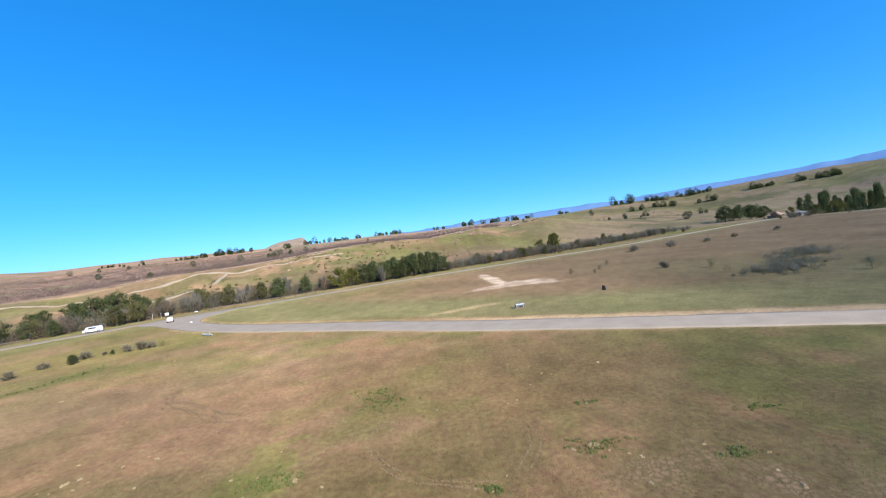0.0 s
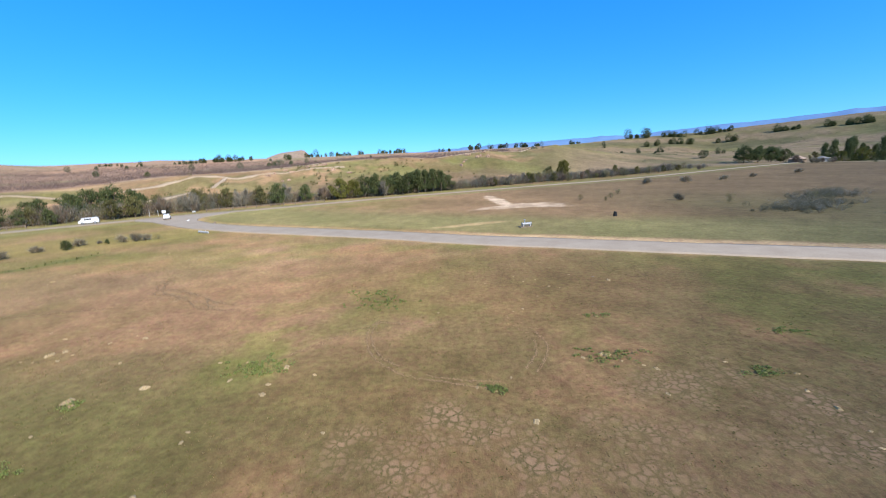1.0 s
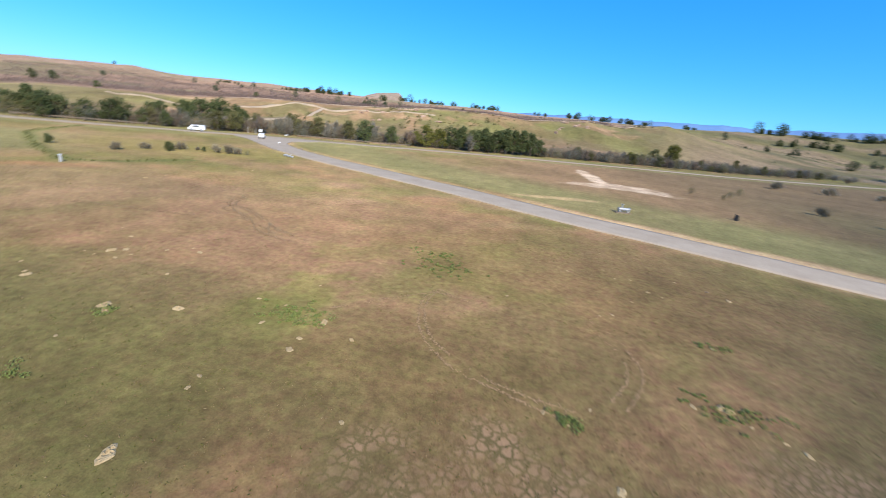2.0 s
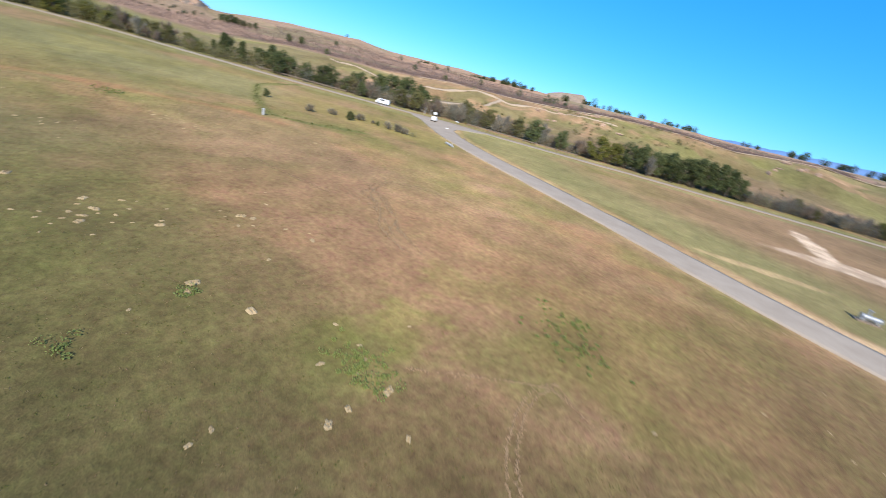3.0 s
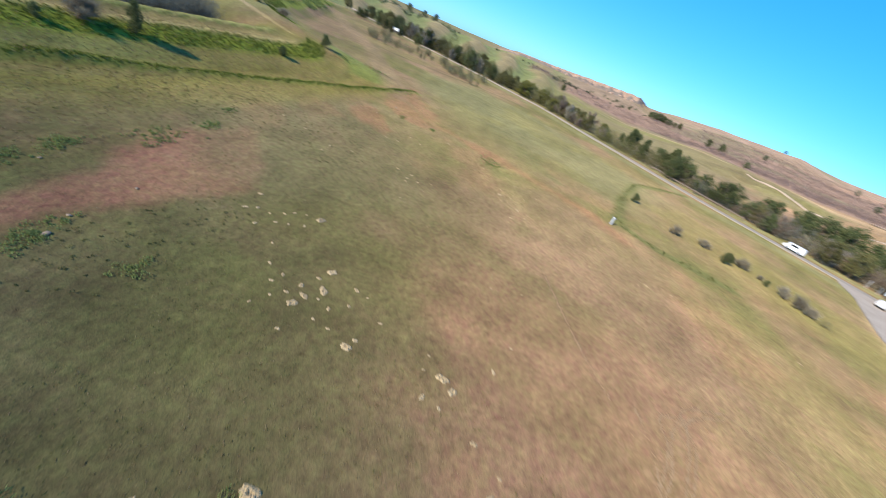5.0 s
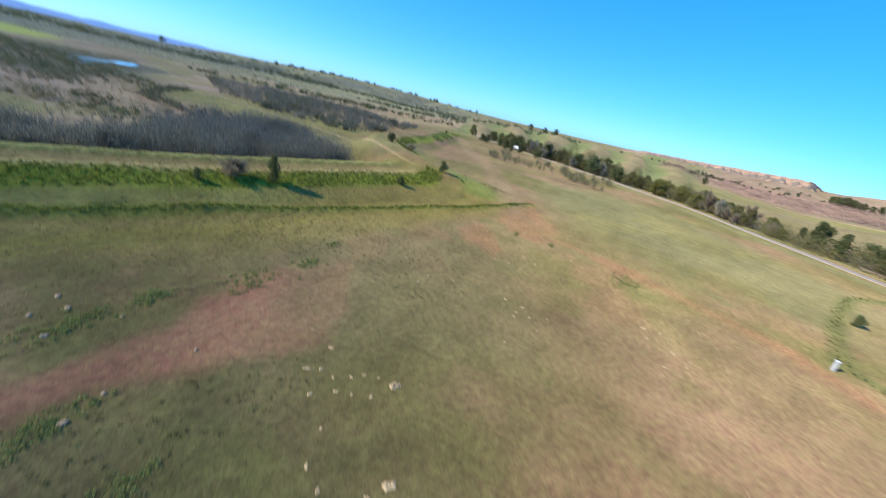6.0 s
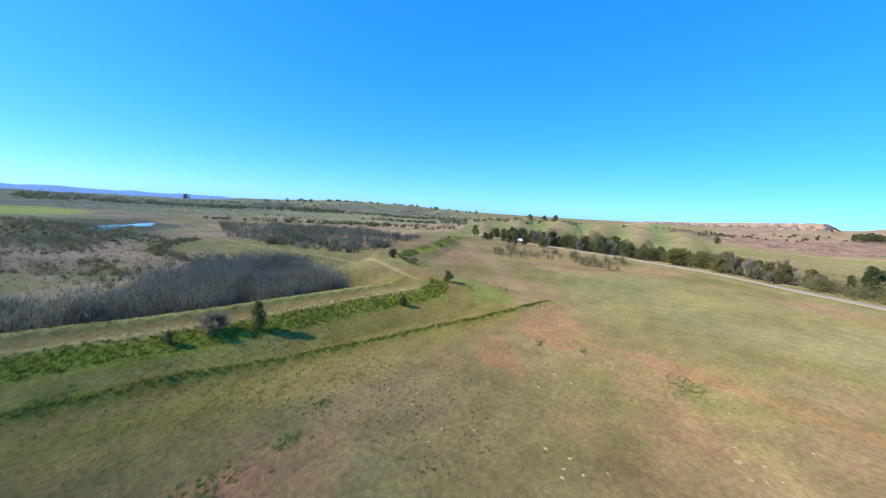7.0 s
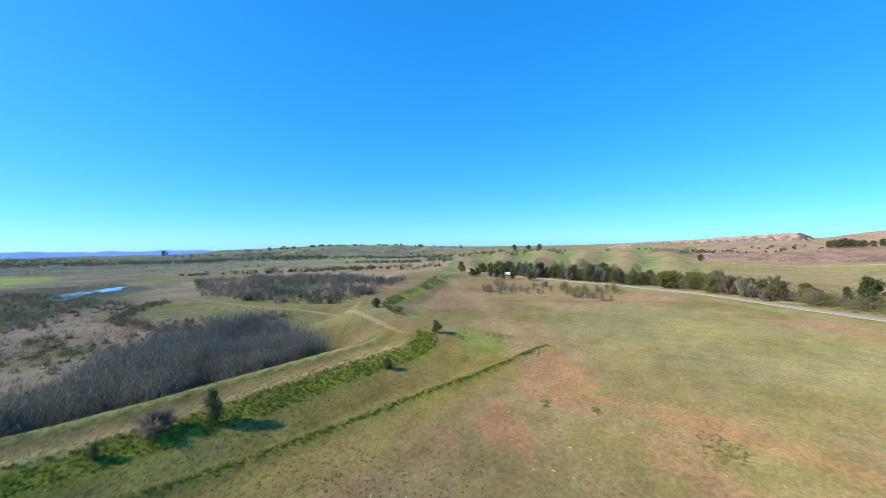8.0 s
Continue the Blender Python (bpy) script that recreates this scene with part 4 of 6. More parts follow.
for kind, x, y, h in (("willow", 47, 168, 8.6), ("cottonwood", 41, 166, 6.2), ("willow", 30, 154, 4.2), ("cottonwood", 38, 148, 4.0), ("olive_bush", 45, 152, 3.0), ("cottonwood", 78, 190, 5.0)):
    plant(kind, x, y, h)
# grove and garden trees by the far houses
for k in range(9):
    plant("oak", 178 + k * 5 + RNG.normal() * 2, 246 + k * 2.5 + RNG.normal() * 4, RNG.uniform(8, 11))
for x, y in curve_points([(240, 262), (258, 258), (280, 256), (305, 258), (340, 264)], 3.4):
    plant("pine", x + RNG.normal() * 2, y + RNG.normal() * 3, RNG.uniform(15, 22), wide=0.62, label="tall dark conifer in the belt behind the sheds")
for kind, x, y, h in (("willow", 236, 232, 9), ("willow", 214, 222, 6), ("cottonwood", 205, 228, 6), ("bare_brown", 190, 222, 5)):
    plant(kind, x, y, h)
# rough bushes on the brown ground beyond the road
for x, y, h in ((42, 75, 1.5), (26, 82, 1.3), (37.4, 90.6, 1.4), (59, 121, 2.2), (71, 122, 2.2), (85, 126, 1.6), (98, 131, 1.6), (122, 142, 1.8), (33, 84, 1.2), (30, 79, 1.0)):
    plant("olive_bush" if h < 1.5 else "grey_bush", x, y, h)
for k in range(8):
    plant(["grey_bush", "olive_bush", "olive_bush"][k % 3], 46 + RNG.uniform(0, 34), 48 + RNG.uniform(0, 1) * 20 + k * 0.4, RNG.uniform(0.8, 1.9))
# bushes near the walled plot and the junction
for kind, x, y, h in (("bush", -58.8, 41.3, 1.5), ("grey_bush", -51.5, 43.5, 1.3), ("grey_bush", -51.0, 47.0, 1.2), ("bush", -49.5, 49.5, 0.9), ("bush", -48.2, 47.8, 1.6), ("grey_bush", -49.2, 50.5, 1.4),
                      ("bush", -46.2, 51.4, 0.9), ("grey_bush", -47.6, 51.8, 0.7), ("grey_bush", -44.8, 52.2, 1.4), ("grey_bush", -43.4, 52.7, 1.6), ("grey_bush", -42.2, 53.2, 1.3), ("olive_bush", -41.0, 53.6, 0.9)):
    plant(kind, x, y, 0.8 * h)
# levee bushes
plant("bush", -40.6, -6.6, 2.3, wide=0.62, label="upright dark green bush on the levee bank")
plant("grey_bush", -38.2, -8.3, 1.5)
plant("bush", -35.6, -8.6, 0.9)
plant("bush", -53.8, -2.0, 0.9)
plant("bush", -66.3, -2.4, 1.5)
plant("bush", -79.0, -18.0, 1.6)
plant("grey_bush", -78.0, -13.5, 1.2)
for x, y in ((-112, -23), (-137, -31), (-141, -32)):
    plant("bush", x, y, RNG.uniform(0.5, 0.9))
# thin shrubs of the flat by the lane
for k in range(64):
    u = RNG.uniform(0, 1)
    x, y = -106 - 22 * RNG.uniform(0, 1) - 8 * (1 - u), -12 + 34 * u
    plant("olive_bush", x, y, RNG.uniform(0.8, 2.2))
# more trees behind the first ones, towards the flat
row([(-186, -26), (-163, 2), (-146, 24), (-128, 40), (-112, 51)], 2.6, ["cottonwood", "oak", "cottonwood", "willow", "cottonwood", "bare", "bare_brown"], 2.4, 4.8, 2.0)
# lone trees of the knolls and the plain
for az, r, h in ((166.5, 290, 5), (186, 640, 11), (187.5, 640, 9), (189.5, 650, 10), (236, 1150, 15), (148, 330, 6), (146.5, 330, 6), (127, 250, 3.5), (143, 240, 3.5), (155.6, 425, 6), (155.2, 420, 7), (154.9, 428, 6), (154.6, 425, 8), (154.3, 432, 6), (154, 430, 7), (153.6, 428, 6), (153.2, 430, 6), (152.6, 432, 5), (152, 430, 6)):
    plant("oak", CENTRE[0] + r * math.cos(radians(az)), CENTRE[1] + r * math.sin(radians(az)), h)


def scatter(name, spots, mat, label, category, kind="bare", twigs=30, height=(2.5, 4.0), width=0.03, spread=0.5):
    """Many alike plants too thick to count, as one mesh on the land."""
    x, y = spots[:, 0], spots[:, 1]
    z = land_height(x, y)
    n = len(x)
    h = RNG.uniform(height[0], height[1], n) * (1 + 0.6 * fbm(x, y, 6, 3, 99))
    k = np.repeat(np.arange(n), twigs)
    foot = np.stack([x[k], y[k], z[k] - 0.05], -1)
    reach = (spread * h[k])[:, None]
    if kind == "bare":
        a_, q_ = RNG.uniform(0, 2 * math.pi, len(k)), np.sqrt(RNG.uniform(0, 1, len(k)))
        out_ = np.stack([np.cos(a_), np.sin(a_)], -1) * q_[:, None] * reach
        rise = h[k] * 0.85 * np.sqrt(1 - 0.9 * q_ ** 2) * RNG.uniform(0.02, 1.0, len(k)) ** 0.6
        start_ = foot + np.concatenate([out_, rise[:, None]], 1)
        lean = np.concatenate([out_ * 0.10 + RNG.normal(size=(len(k), 2)) * 0.06 * h[k][:, None], (h[k] * RNG.uniform(0.0, 0.13, len(k)))[:, None]], 1)
        v, f = twig_tris(start_, start_ + lean, width)
    else:
        dirs = RNG.normal(size=(len(k), 3))
        dirs /= np.linalg.norm(dirs, axis=1)[:, None]
        p = foot + dirs * np.concatenate([reach, reach, reach * 0], 1) * RNG.uniform(0.4, 1, (len(k), 1))
        p[:, 2] = z[k] + h[k] * np.clip(0.5 + 0.5 * dirs[:, 2], 0.05, 1) * RNG.uniform(0.7, 1.05, len(k))
        v, f = leaf_quads(p, width, RNG, 1.0, 2.0 if height[1] < 0.6 else 0.8)
    me = bpy.data.meshes.new(name)
    me.vertices.add(len(v))
    me.vertices.foreach_set("co", v.ravel())
    me.loops.add(f.size)
    me.loops.foreach_set("vertex_index", f.ravel())
    me.polygons.add(len(f))
    me.polygons.foreach_set("loop_start", np.arange(0, f.size, 3))
    me.update(calc_edges=True)
    return thing(name, me, mat, label, category, kind="stuff")


def polar(n, az0, az1, r0, r1):
    a, r = np.radians(RNG.uniform(az0, az1, n)), RNG.uniform(r0, r1, n)
    return np.stack([CENTRE[0] + r * np.cos(a), CENTRE[1] + r * np.sin(a)], -1)


def behind_levee(n, x0, x1, near, far):
    """Spots on the wet side of the levee, near to far metres from its middle."""
    x = RNG.uniform(x0, x1, n)
    line = LEVEE[np.argsort(LEVEE[:, 0])]
    y = np.interp(x, line[:, 0], line[:, 1]) - RNG.uniform(near, far, n) * 1.08
    return np.stack([x, y], -1)


def upright(name, spots, mat, label, category, stems=10, twigs=200, height=(2.0, 4.0), width=0.02, spread=0.25):
    """Leafless thicket: many plants of slender stems that rise from one foot, feathered with upright twigs."""
    x, y = spots[:, 0], spots[:, 1]
    z, n = land_height(x, y), len(x)
    h = RNG.uniform(height[0], height[1], n) * (1 + 0.45 * fbm(x, y, 5, 3, 98))
    k = np.repeat(np.arange(n), stems)
    foot = np.stack([x[k], y[k], z[k] - 0.05], -1)
    foot[:, :2] += RNG.normal(size=(len(k), 2)) * 0.10 * h[k][:, None]
    a_, q_ = RNG.uniform(0, 2 * math.pi, len(k)), np.sqrt(RNG.uniform(0, 1, len(k)))
    tip = foot + np.stack([np.cos(a_) * q_ * spread * h[k], np.sin(a_) * q_ * spread * h[k], h[k] * RNG.uniform(0.7, 1.0, len(k)) * (1 - 0.35 * q_ ** 2)], -1)
    v1, f1 = twig_tris(foot, foot + (tip - foot) * 0.8, width * 1.2)
    per = max(1, twigs // stems)
    j = np.repeat(np.arange(len(k)), per)
    t_ = RNG.uniform(0.08, 0.98, (len(j), 1)) ** 0.6
    p = foot[j] + (tip[j] - foot[j]) * t_ + RNG.normal(size=(len(j), 3)) * (0.065 * h[k][j])[:, None]
    go = np.concatenate([RNG.normal(size=(len(j), 2)) * 0.42, RNG.uniform(0.4, 1.2, (len(j), 1))], 1) * (h[k][j] * RNG.uniform(0.05, 0.15, len(j)))[:, None]
    v2, f2 = twig_tris(p, p + go, width)
    v, f = np.concatenate([v1, v2]), np.concatenate([f1, f2 + len(v1)])
    me = bpy.data.meshes.new(name)
    me.vertices.add(len(v))
    me.vertices.foreach_set("co", v.ravel())
    me.loops.add(f.size)
    me.loops.foreach_set("vertex_index", f.ravel())
    me.polygons.add(len(f))
    me.polygons.foreach_set("loop_start", np.arange(0, f.size, 3))
    me.update(calc_edges=True)
    return thing(name, me, mat, label, category, kind="stuff")


def inside(spots, corners):
    """Keeps the spots that lie within the corners of a plot."""
    hit_ = np.zeros(len(spots), bool)
    for (ax, ay), (bx, by) in zip(corners, corners[1:] + corners[:1]):
        cross_ = (ay > spots[:, 1]) != (by > spots[:, 1])
        hit_ ^= cross_ & (spots[:, 0] < (bx - ax) * (spots[:, 1] - ay) / (by - ay + 1e-9) + ax)
    return spots[hit_]


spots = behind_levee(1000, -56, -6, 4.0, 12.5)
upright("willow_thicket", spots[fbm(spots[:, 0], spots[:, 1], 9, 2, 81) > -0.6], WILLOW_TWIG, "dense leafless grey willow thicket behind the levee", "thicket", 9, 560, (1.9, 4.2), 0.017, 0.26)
spots = inside(np.stack([RNG.uniform(-70, -38, 950), RNG.uniform(-35, -12, 950)], -1), DAMP_SHADED_WOOD)
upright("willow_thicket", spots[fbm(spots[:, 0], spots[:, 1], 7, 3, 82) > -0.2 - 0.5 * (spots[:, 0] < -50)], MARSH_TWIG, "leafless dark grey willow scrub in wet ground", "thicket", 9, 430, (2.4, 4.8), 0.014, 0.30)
scatter("willow_undergrowth", spots[fbm(spots[:, 0], spots[:, 1], 5, 3, 85) > 0.0], LEAF_DULL_HAZED, "dull green undergrowth among leafless willows", "scrub", "leaf", 110, (0.6, 2.4), 0.09, 0.5)
spots = behind_levee(70, -58, -53, 5.0, 16)
upright("willow_thicket", spots, BUSH_TWIG, "pale leafless willow stems at the end of the thicket", "thicket", 10, 500, (2.4, 4.2), 0.011, 0.26)
# grey woods beyond the path
FLOOD_WOOD = [(-95, -80), (-88, -46), (-93, -36.5), (-104, -36), (-158, -50), (-165, -90), (-142, -146)]
spots = inside(np.stack([RNG.uniform(-170, -85, 3400), RNG.uniform(-148, -30, 3400)], -1), FLOOD_WOOD)
lump = fbm(spots[:, 0], spots[:, 1], 20, 4, 83)
upright("grey_scrub", spots[lump > -0.05], WILLOW_TWIG, "wide leafless grey scrub on the flood plain", "thicket", 8, 170, (0.6, 3.0), 0.026, 0.45)
upright("grey_scrub", spots[(lump > -0.35) & (lump < 0.05)], TWIG_GREY, "leafless pale grey scrub on the flood plain", "thicket", 8, 150, (0.4, 2.4), 0.026, 0.5)
s_ = spots[(lump > 0.0) & (fbm(spots[:, 0], spots[:, 1], 9, 3, 78) > 0.25)]
scatter("flood_bushes", s_, LEAF_DULL_HAZED, "dull green bushes among leafless scrub", "scrub", "leaf", 150, (0.8, 2.8), 0.09, 0.5)
line = curve_points([(45, 57), (50, 59), (56, 62), (61, 67), (66, 72), (73, 78)], 0.25)
spots = line[RNG.integers(0, len(line), 300)] + RNG.normal(size=(300, 2)) @ np.array([[2.6, 0.8], [-0.6, 1.6]])
spots = spots[fbm(spots[:, 0], spots[:, 1], 6, 3, 94) > -0.2]
scatter("sage_scrub", spots, SAGE, "grey-green sage bushes in clumps on the brown ground", "scrub", "leaf", 300, (0.3, 1.3), 0.036, 0.85)
upright("sage_scrub", spots[::3], TWIG_GREY, "leafless grey twigs among the sage", "scrub", 10, 120, (0.5, 1.6), 0.014, 0.6)
# groves on the plateau, the eastern hills and the skyline: middle, width, height
grove_spots = {5: [], 8: [], 11: [], 16: []}
for x, y, w, h in ((-513, 582, 23, 7), (-439, 553, 10, 7), (-413, 627, 39, 6), (-370, 654, 69, 12), (-267, 654, 13, 12), (-266, 766, 21, 12), (-221, 781, 61, 11), (-172, 793, 14, 8),
                   (-114, 803, 56, 8), (-8, 811, 18, 10), (53, 809, 24, 20), (93, 801, 27, 8), (133, 790, 41, 14), (180, 786, 20, 11), (238, 770, 22, 9), (359, 760, 38, 16),
                   (342, 669, 19, 13), (413, 738, 42, 12), (387, 672, 29, 12), (474, 730, 50, 12), (455, 659, 24, 14), (533, 637, 34, 12), (579, 596, 44, 12)):
    away = math.hypot(x, y)
    count = max(3, int(w / (h * 0.30)))
    for k in range(count):
        q = RNG.uniform(-0.55, 0.55) * w + RNG.normal() * 1.5
        grove_spots[min(grove_spots, key=lambda v: abs(v - 0.85 * h))].append((x - q * y / away, y + q * x / away))
for k in range(60):
    a_ = radians(RNG.uniform(197, 227))
    grove_spots[5 if k % 3 else 8].append((CENTRE[0] + 975 * math.cos(a_), CENTRE[1] + 975 * math.sin(a_)))
for h, list_ in grove_spots.items():
    scatter("grove", np.array(list_), LEAF_DARK, "far dark green groves on the hills and the skyline", "trees", "leaf", 460, (0.35 * h, 1.15 * h), 0.052 * h, 0.48)
line = curve_points([(-196, -24), (-172, 4), (-154, 26), (-138, 41)], 3.8)
scatter("tree_belt", line + RNG.normal(size=line.shape) * 2, LEAF_OLIVE, "olive green trees crowded behind the lane", "trees", "leaf", 2200, (3.4, 6.0), 0.10, 0.40)
line = curve_points([(-188, -26), (-164, -2), (-148, 18), (-136, 34), (-122, 44), (-108, 54), (-97, 62)], 0.7)
for mat_, words_ in ((LEAF_OLIVE, "olive green thicket under the trees by the lane"), (LEAF_PALE, "pale olive thicket under the trees by the lane")):
    p_ = line[RNG.integers(0, len(line), 230)]
    scatter("lane_thicket", p_ + RNG.normal(size=p_.shape) * 2.2 + np.array([-1.8, 1.8]), mat_, words_, "thicket", "leaf", 180, (1.4, 4.4), 0.10, 0.5)
# leafless shrubs that fill the gaps between the lane's trees
line = curve_points([(-96, 64), (-84, 73), (-70, 86), (-56, 97), (-44, 104), (-30, 113), (-8, 128), (20, 146), (60, 170), (110, 198)], 0.6)
for mat_, words_, n_ in ((TWIG_BROWN, "leafless brown shrubs between the trees by the lane", 420), (WILLOW_TWIG, "leafless grey shrubs between the trees by the lane", 320)):
    p_ = line[RNG.integers(0, len(line), n_)]
    upright("lane_shrubs", p_ + np.abs(RNG.normal(size=(n_, 1))) * np.array([-2.2, 2.2]) + RNG.normal(size=p_.shape), mat_, words_, "shrubs", 12, 240, (1.6, 4.2), 0.030, 0.42)
# marsh bushes
spots = behind_levee(8000, -82, -3, 13, 125)
spots = spots[(blob(spots[:, 0], spots[:, 1], -86, -52, 26, 15, 125, 0.25, 19) < 0.4) & (blob(spots[:, 0], spots[:, 1], -78, -24, 14, 11, 140, 0.2, 20) < 0.4)]
lump = fbm(spots[:, 0], spots[:, 1], 13, 4, 84)
upright("marsh_grass", spots[lump < 0.1][:1500], STRAW, "dry tan grass tussocks in the marsh", "grass", 10, 40, (0.25, 0.6), 0.030, 0.9)
scatter("marsh_scrub", spots[lump > -0.12][:3000], LEAF_DULL_HAZED, "low dull green bushes in the marsh", "scrub", "leaf", 54, (0.3, 1.4), 0.085, 0.75)
scatter("marsh_scrub", spots[(lump > -0.15) & (lump < 0.2)][:900], LEAF_PALE, "low olive bushes in the marsh", "scrub", "leaf", 50, (0.3, 1.0), 0.075, 0.8)
upright("marsh_brush", spots[(lump > -0.1) & (lump < 0.3)][200:900], TWIG_BROWN, "low leafless brown brush in the marsh", "scrub", 10, 70, (0.4, 1.3), 0.022, 0.7)
spots = inside(np.stack([RNG.uniform(-120, -55, 3000), RNG.uniform(-165, -78, 3000)], -1), [(-84, -158), (-116, -149), (-99, -110), (-69, -83), (-58, -83)])
scatter("reed_bed", spots[fbm(spots[:, 0], spots[:, 1], 14, 3, 93) > -0.1], REED, "dark grey reeds round the ponds", "reeds", twigs=40, height=(0.4, 1.0), width=0.04, spread=1.2)
line = curve_points([(-84, -76), (-76, -72), (-70, -67), (-66.5, -61), (-65, -52), (-65.5, -44), (-70, -38.5), (-78, -36.5)], 0.5)
scatter("dark_hedge", np.repeat(line, 2, 0) + RNG.normal(size=(2 * len(line), 2)) * 0.9, REED, "dark curved belt of reeds and bushes", "scrub", "leaf", 50, (0.5, 1.4), 0.10, 0.8)
s_ = polar(5200, 28, 78, 270, 860)
s_ = s_[fbm(s_[:, 0], s_[:, 1], 34, 4, 95) + 0.4 * fbm(s_[:, 0], s_[:, 1], 120, 2, 96) > 0.24]
scatter("hill_scrub", s_, LEAF_DULL_HAZED, "low dull scrub in patches on the eastern hills", "scrub", "leaf", 22, (0.4, 1.7), 0.26, 1.1)
# the plain and the far hills
for n, a0, a1, r0, r1, hh in ((1700, 198, 244, 230, 420, (0.8, 2.8)), (2600, 216, 250, 420, 1000, (1.5, 5)), (600, 182, 222, 300, 640, (1.2, 3.4)), (110, 200, 226, 700, 960, (2, 6))):
    s_ = polar(n, a0, a1, r0, r1)
    r_ = np.hypot(s_[:, 0] - CENTRE[0], s_[:, 1] - CENTRE[1])
    run_ = np.arctan2(s_[:, 1] - CENTRE[1], s_[:, 0] - CENTRE[0]) * r_
    s_ = s_[fbm(run_ * 0.2, r_, 45, 4, 86) > 0.12]
    scatter("far_woods", s_, LEAF_DULL_HAZED, "far dull green woods and hedges", "woods", "leaf", 46, hh, 0.22 + r0 / 1800, 0.9)
s_ = polar(1400, 198, 246, 260, 800)
s_ = s_[fbm(s_[:, 0], s_[:, 1] * 0.7, 90, 4, 87) > 0.1]
scatter("far_scrub", s_, TWIG_GREY, "far leafless grey scrub", "scrub", twigs=18, height=(2, 5), width=0.22, spread=0.8)
# orchard on the plateau
k_ = np.array(LAND, float)
s_ = polar(20000, 80, 178, 200, 700)
az_ = np.degrees(np.arctan2(s_[:, 1] - CENTRE[1], s_[:, 0] - CENTRE[0])) % 360
r_ = np.hypot(s_[:, 0] - CENTRE[0], s_[:, 1] - CENTRE[1])
rp_, rs_ = np.interp(az_, k_[:, 0], k_[:, 3]), np.interp(az_, k_[:, 0], k_[:, 5])
s_ = s_[(r_ > rp_ * 1.04) & (r_ < rp_ + np.where(az_ > 150, 0.5, 0.7) * (rs_ - rp_)) & ((az_ < 172))]
s_[:, 0] = np.round(s_[:, 0] / 6) * 6 + RNG.normal(size=len(s_)) * 0.4
scatter("orchard", s_, ORCHARD_TWIG, "leafless purple-brown orchard on the plateau", "orchard", twigs=30, height=(1.5, 2.6), width=0.11, spread=1.0)
s_ = polar(220, 74, 144, 300, 780)
scatter("plateau_woods", s_[fbm(s_[:, 0], s_[:, 1], 60, 3, 88) > 0.40], LEAF_DULL_HAZED, "dark clumps of trees on the plateau", "woods", "leaf", 480, (3, 7), 0.32, 0.5)
s_ = polar(240, 40, 72, 420, 880)
scatter("hill_woods", s_[fbm(s_[:, 0], s_[:, 1], 90, 3, 89) > 0.4], LEAF_DULL_HAZED, "dark clumps of trees on the eastern hills", "woods", "leaf", 520, (4, 8), 0.36, 0.5)
s_ = polar(700, 150, 178, 330, 520)
s_ = s_[np.hypot(s_[:, 0] - CENTRE[0], s_[:, 1] - CENTRE[1]) < 430]
scatter("slope_scrub", s_[fbm(s_[:, 0], s_[:, 1], 40, 3, 92) > 0.38], LEAF_DULL_HAZED, "low dark scrub on the red slope", "scrub", "leaf", 14, (1.0, 2.6), 0.6, 0.8)
s_ = polar(420, 74, 128, 150, 240)
scatter("bluff_scrub", s_[fbm(s_[:, 0], s_[:, 1], 30, 3, 90) > 0.12], LEAF_OLIVE, "low scrub on the bluff", "scrub", "leaf", 60, (0.5, 1.5), 0.16, 0.9)
line = curve_points([(-180, -14), (-152, 14), (-136, 36), (-112, 53), (-96, 63), (-80, 75), (-66, 88), (-48, 101), (-30, 112), (-4, 130), (40, 160), (90, 188), (140, 216)], 0.8)
for mat_, words_, kind_, n_, h_, w_ in ((TWIG_BROWN, "leafless brown undergrowth below the trees", "bare", 34, (1.0, 2.8), 0.05), (TWIG_GREY, "leafless grey undergrowth below the trees", "bare", 30, (1.0, 3.0), 0.05),
                                        (LEAF_PALE, "olive green undergrowth below the trees", "leaf", 80, (1.0, 2.8), 0.10)):
    p_ = line[RNG.integers(0, len(line), 1100)]
    nrm_ = np.stack([-np.ones(len(p_)), np.ones(len(p_))], -1) / 1.41
    scatter("undergrowth", p_ + nrm_ * (RNG.uniform(0, 9, (len(p_), 1))) + RNG.normal(size=p_.shape), mat_, words_, "undergrowth", kind_, n_, h_, w_, 0.8)
# lush weeds of the levee bank and the weed line
xx = RNG.uniform(-160, -94, 1100)
line = LEVEE[np.argsort(LEVEE[:, 0])]
yy = np.interp(xx, line[:, 0], line[:, 1]) + RNG.uniform(2.0, 5.5, 1100)
scatter("bank_brush", np.stack([xx, yy], -1)[fbm(xx, yy, 5, 3, 59) > 0.08], WEED, "rank green weeds on the far levee bank", "weeds", "leaf", 18, (0.12, 0.5), 0.08, 1.2)
n = 5200
along_ = RNG.uniform(-95, -10, n)
line = LEVEE[np.argsort(LEVEE[:, 0])]
yy = np.interp(along_, line[:, 0], line[:, 1]) + RNG.uniform(2.0, 4.5, n)
keep = (np.exp(-((along_ + 70) / 5) ** 2) < 0.5) & (fbm(along_, yy, 3.0, 3, 91) > -0.45)
scatter("bank_weeds", np.stack([along_, yy], -1)[keep], BANK_WEED, "lush green weeds on the levee bank", "weeds", "leaf", 7, (0.02, 0.12), 0.05, 1.4)
line = WEED_LINE[np.argsort(WEED_LINE[:, 0])]
xx = RNG.uniform(-68.5, -10, 1900)
yy = np.interp(xx, line[:, 0], line[:, 1]) + RNG.normal(size=1900) * 0.28
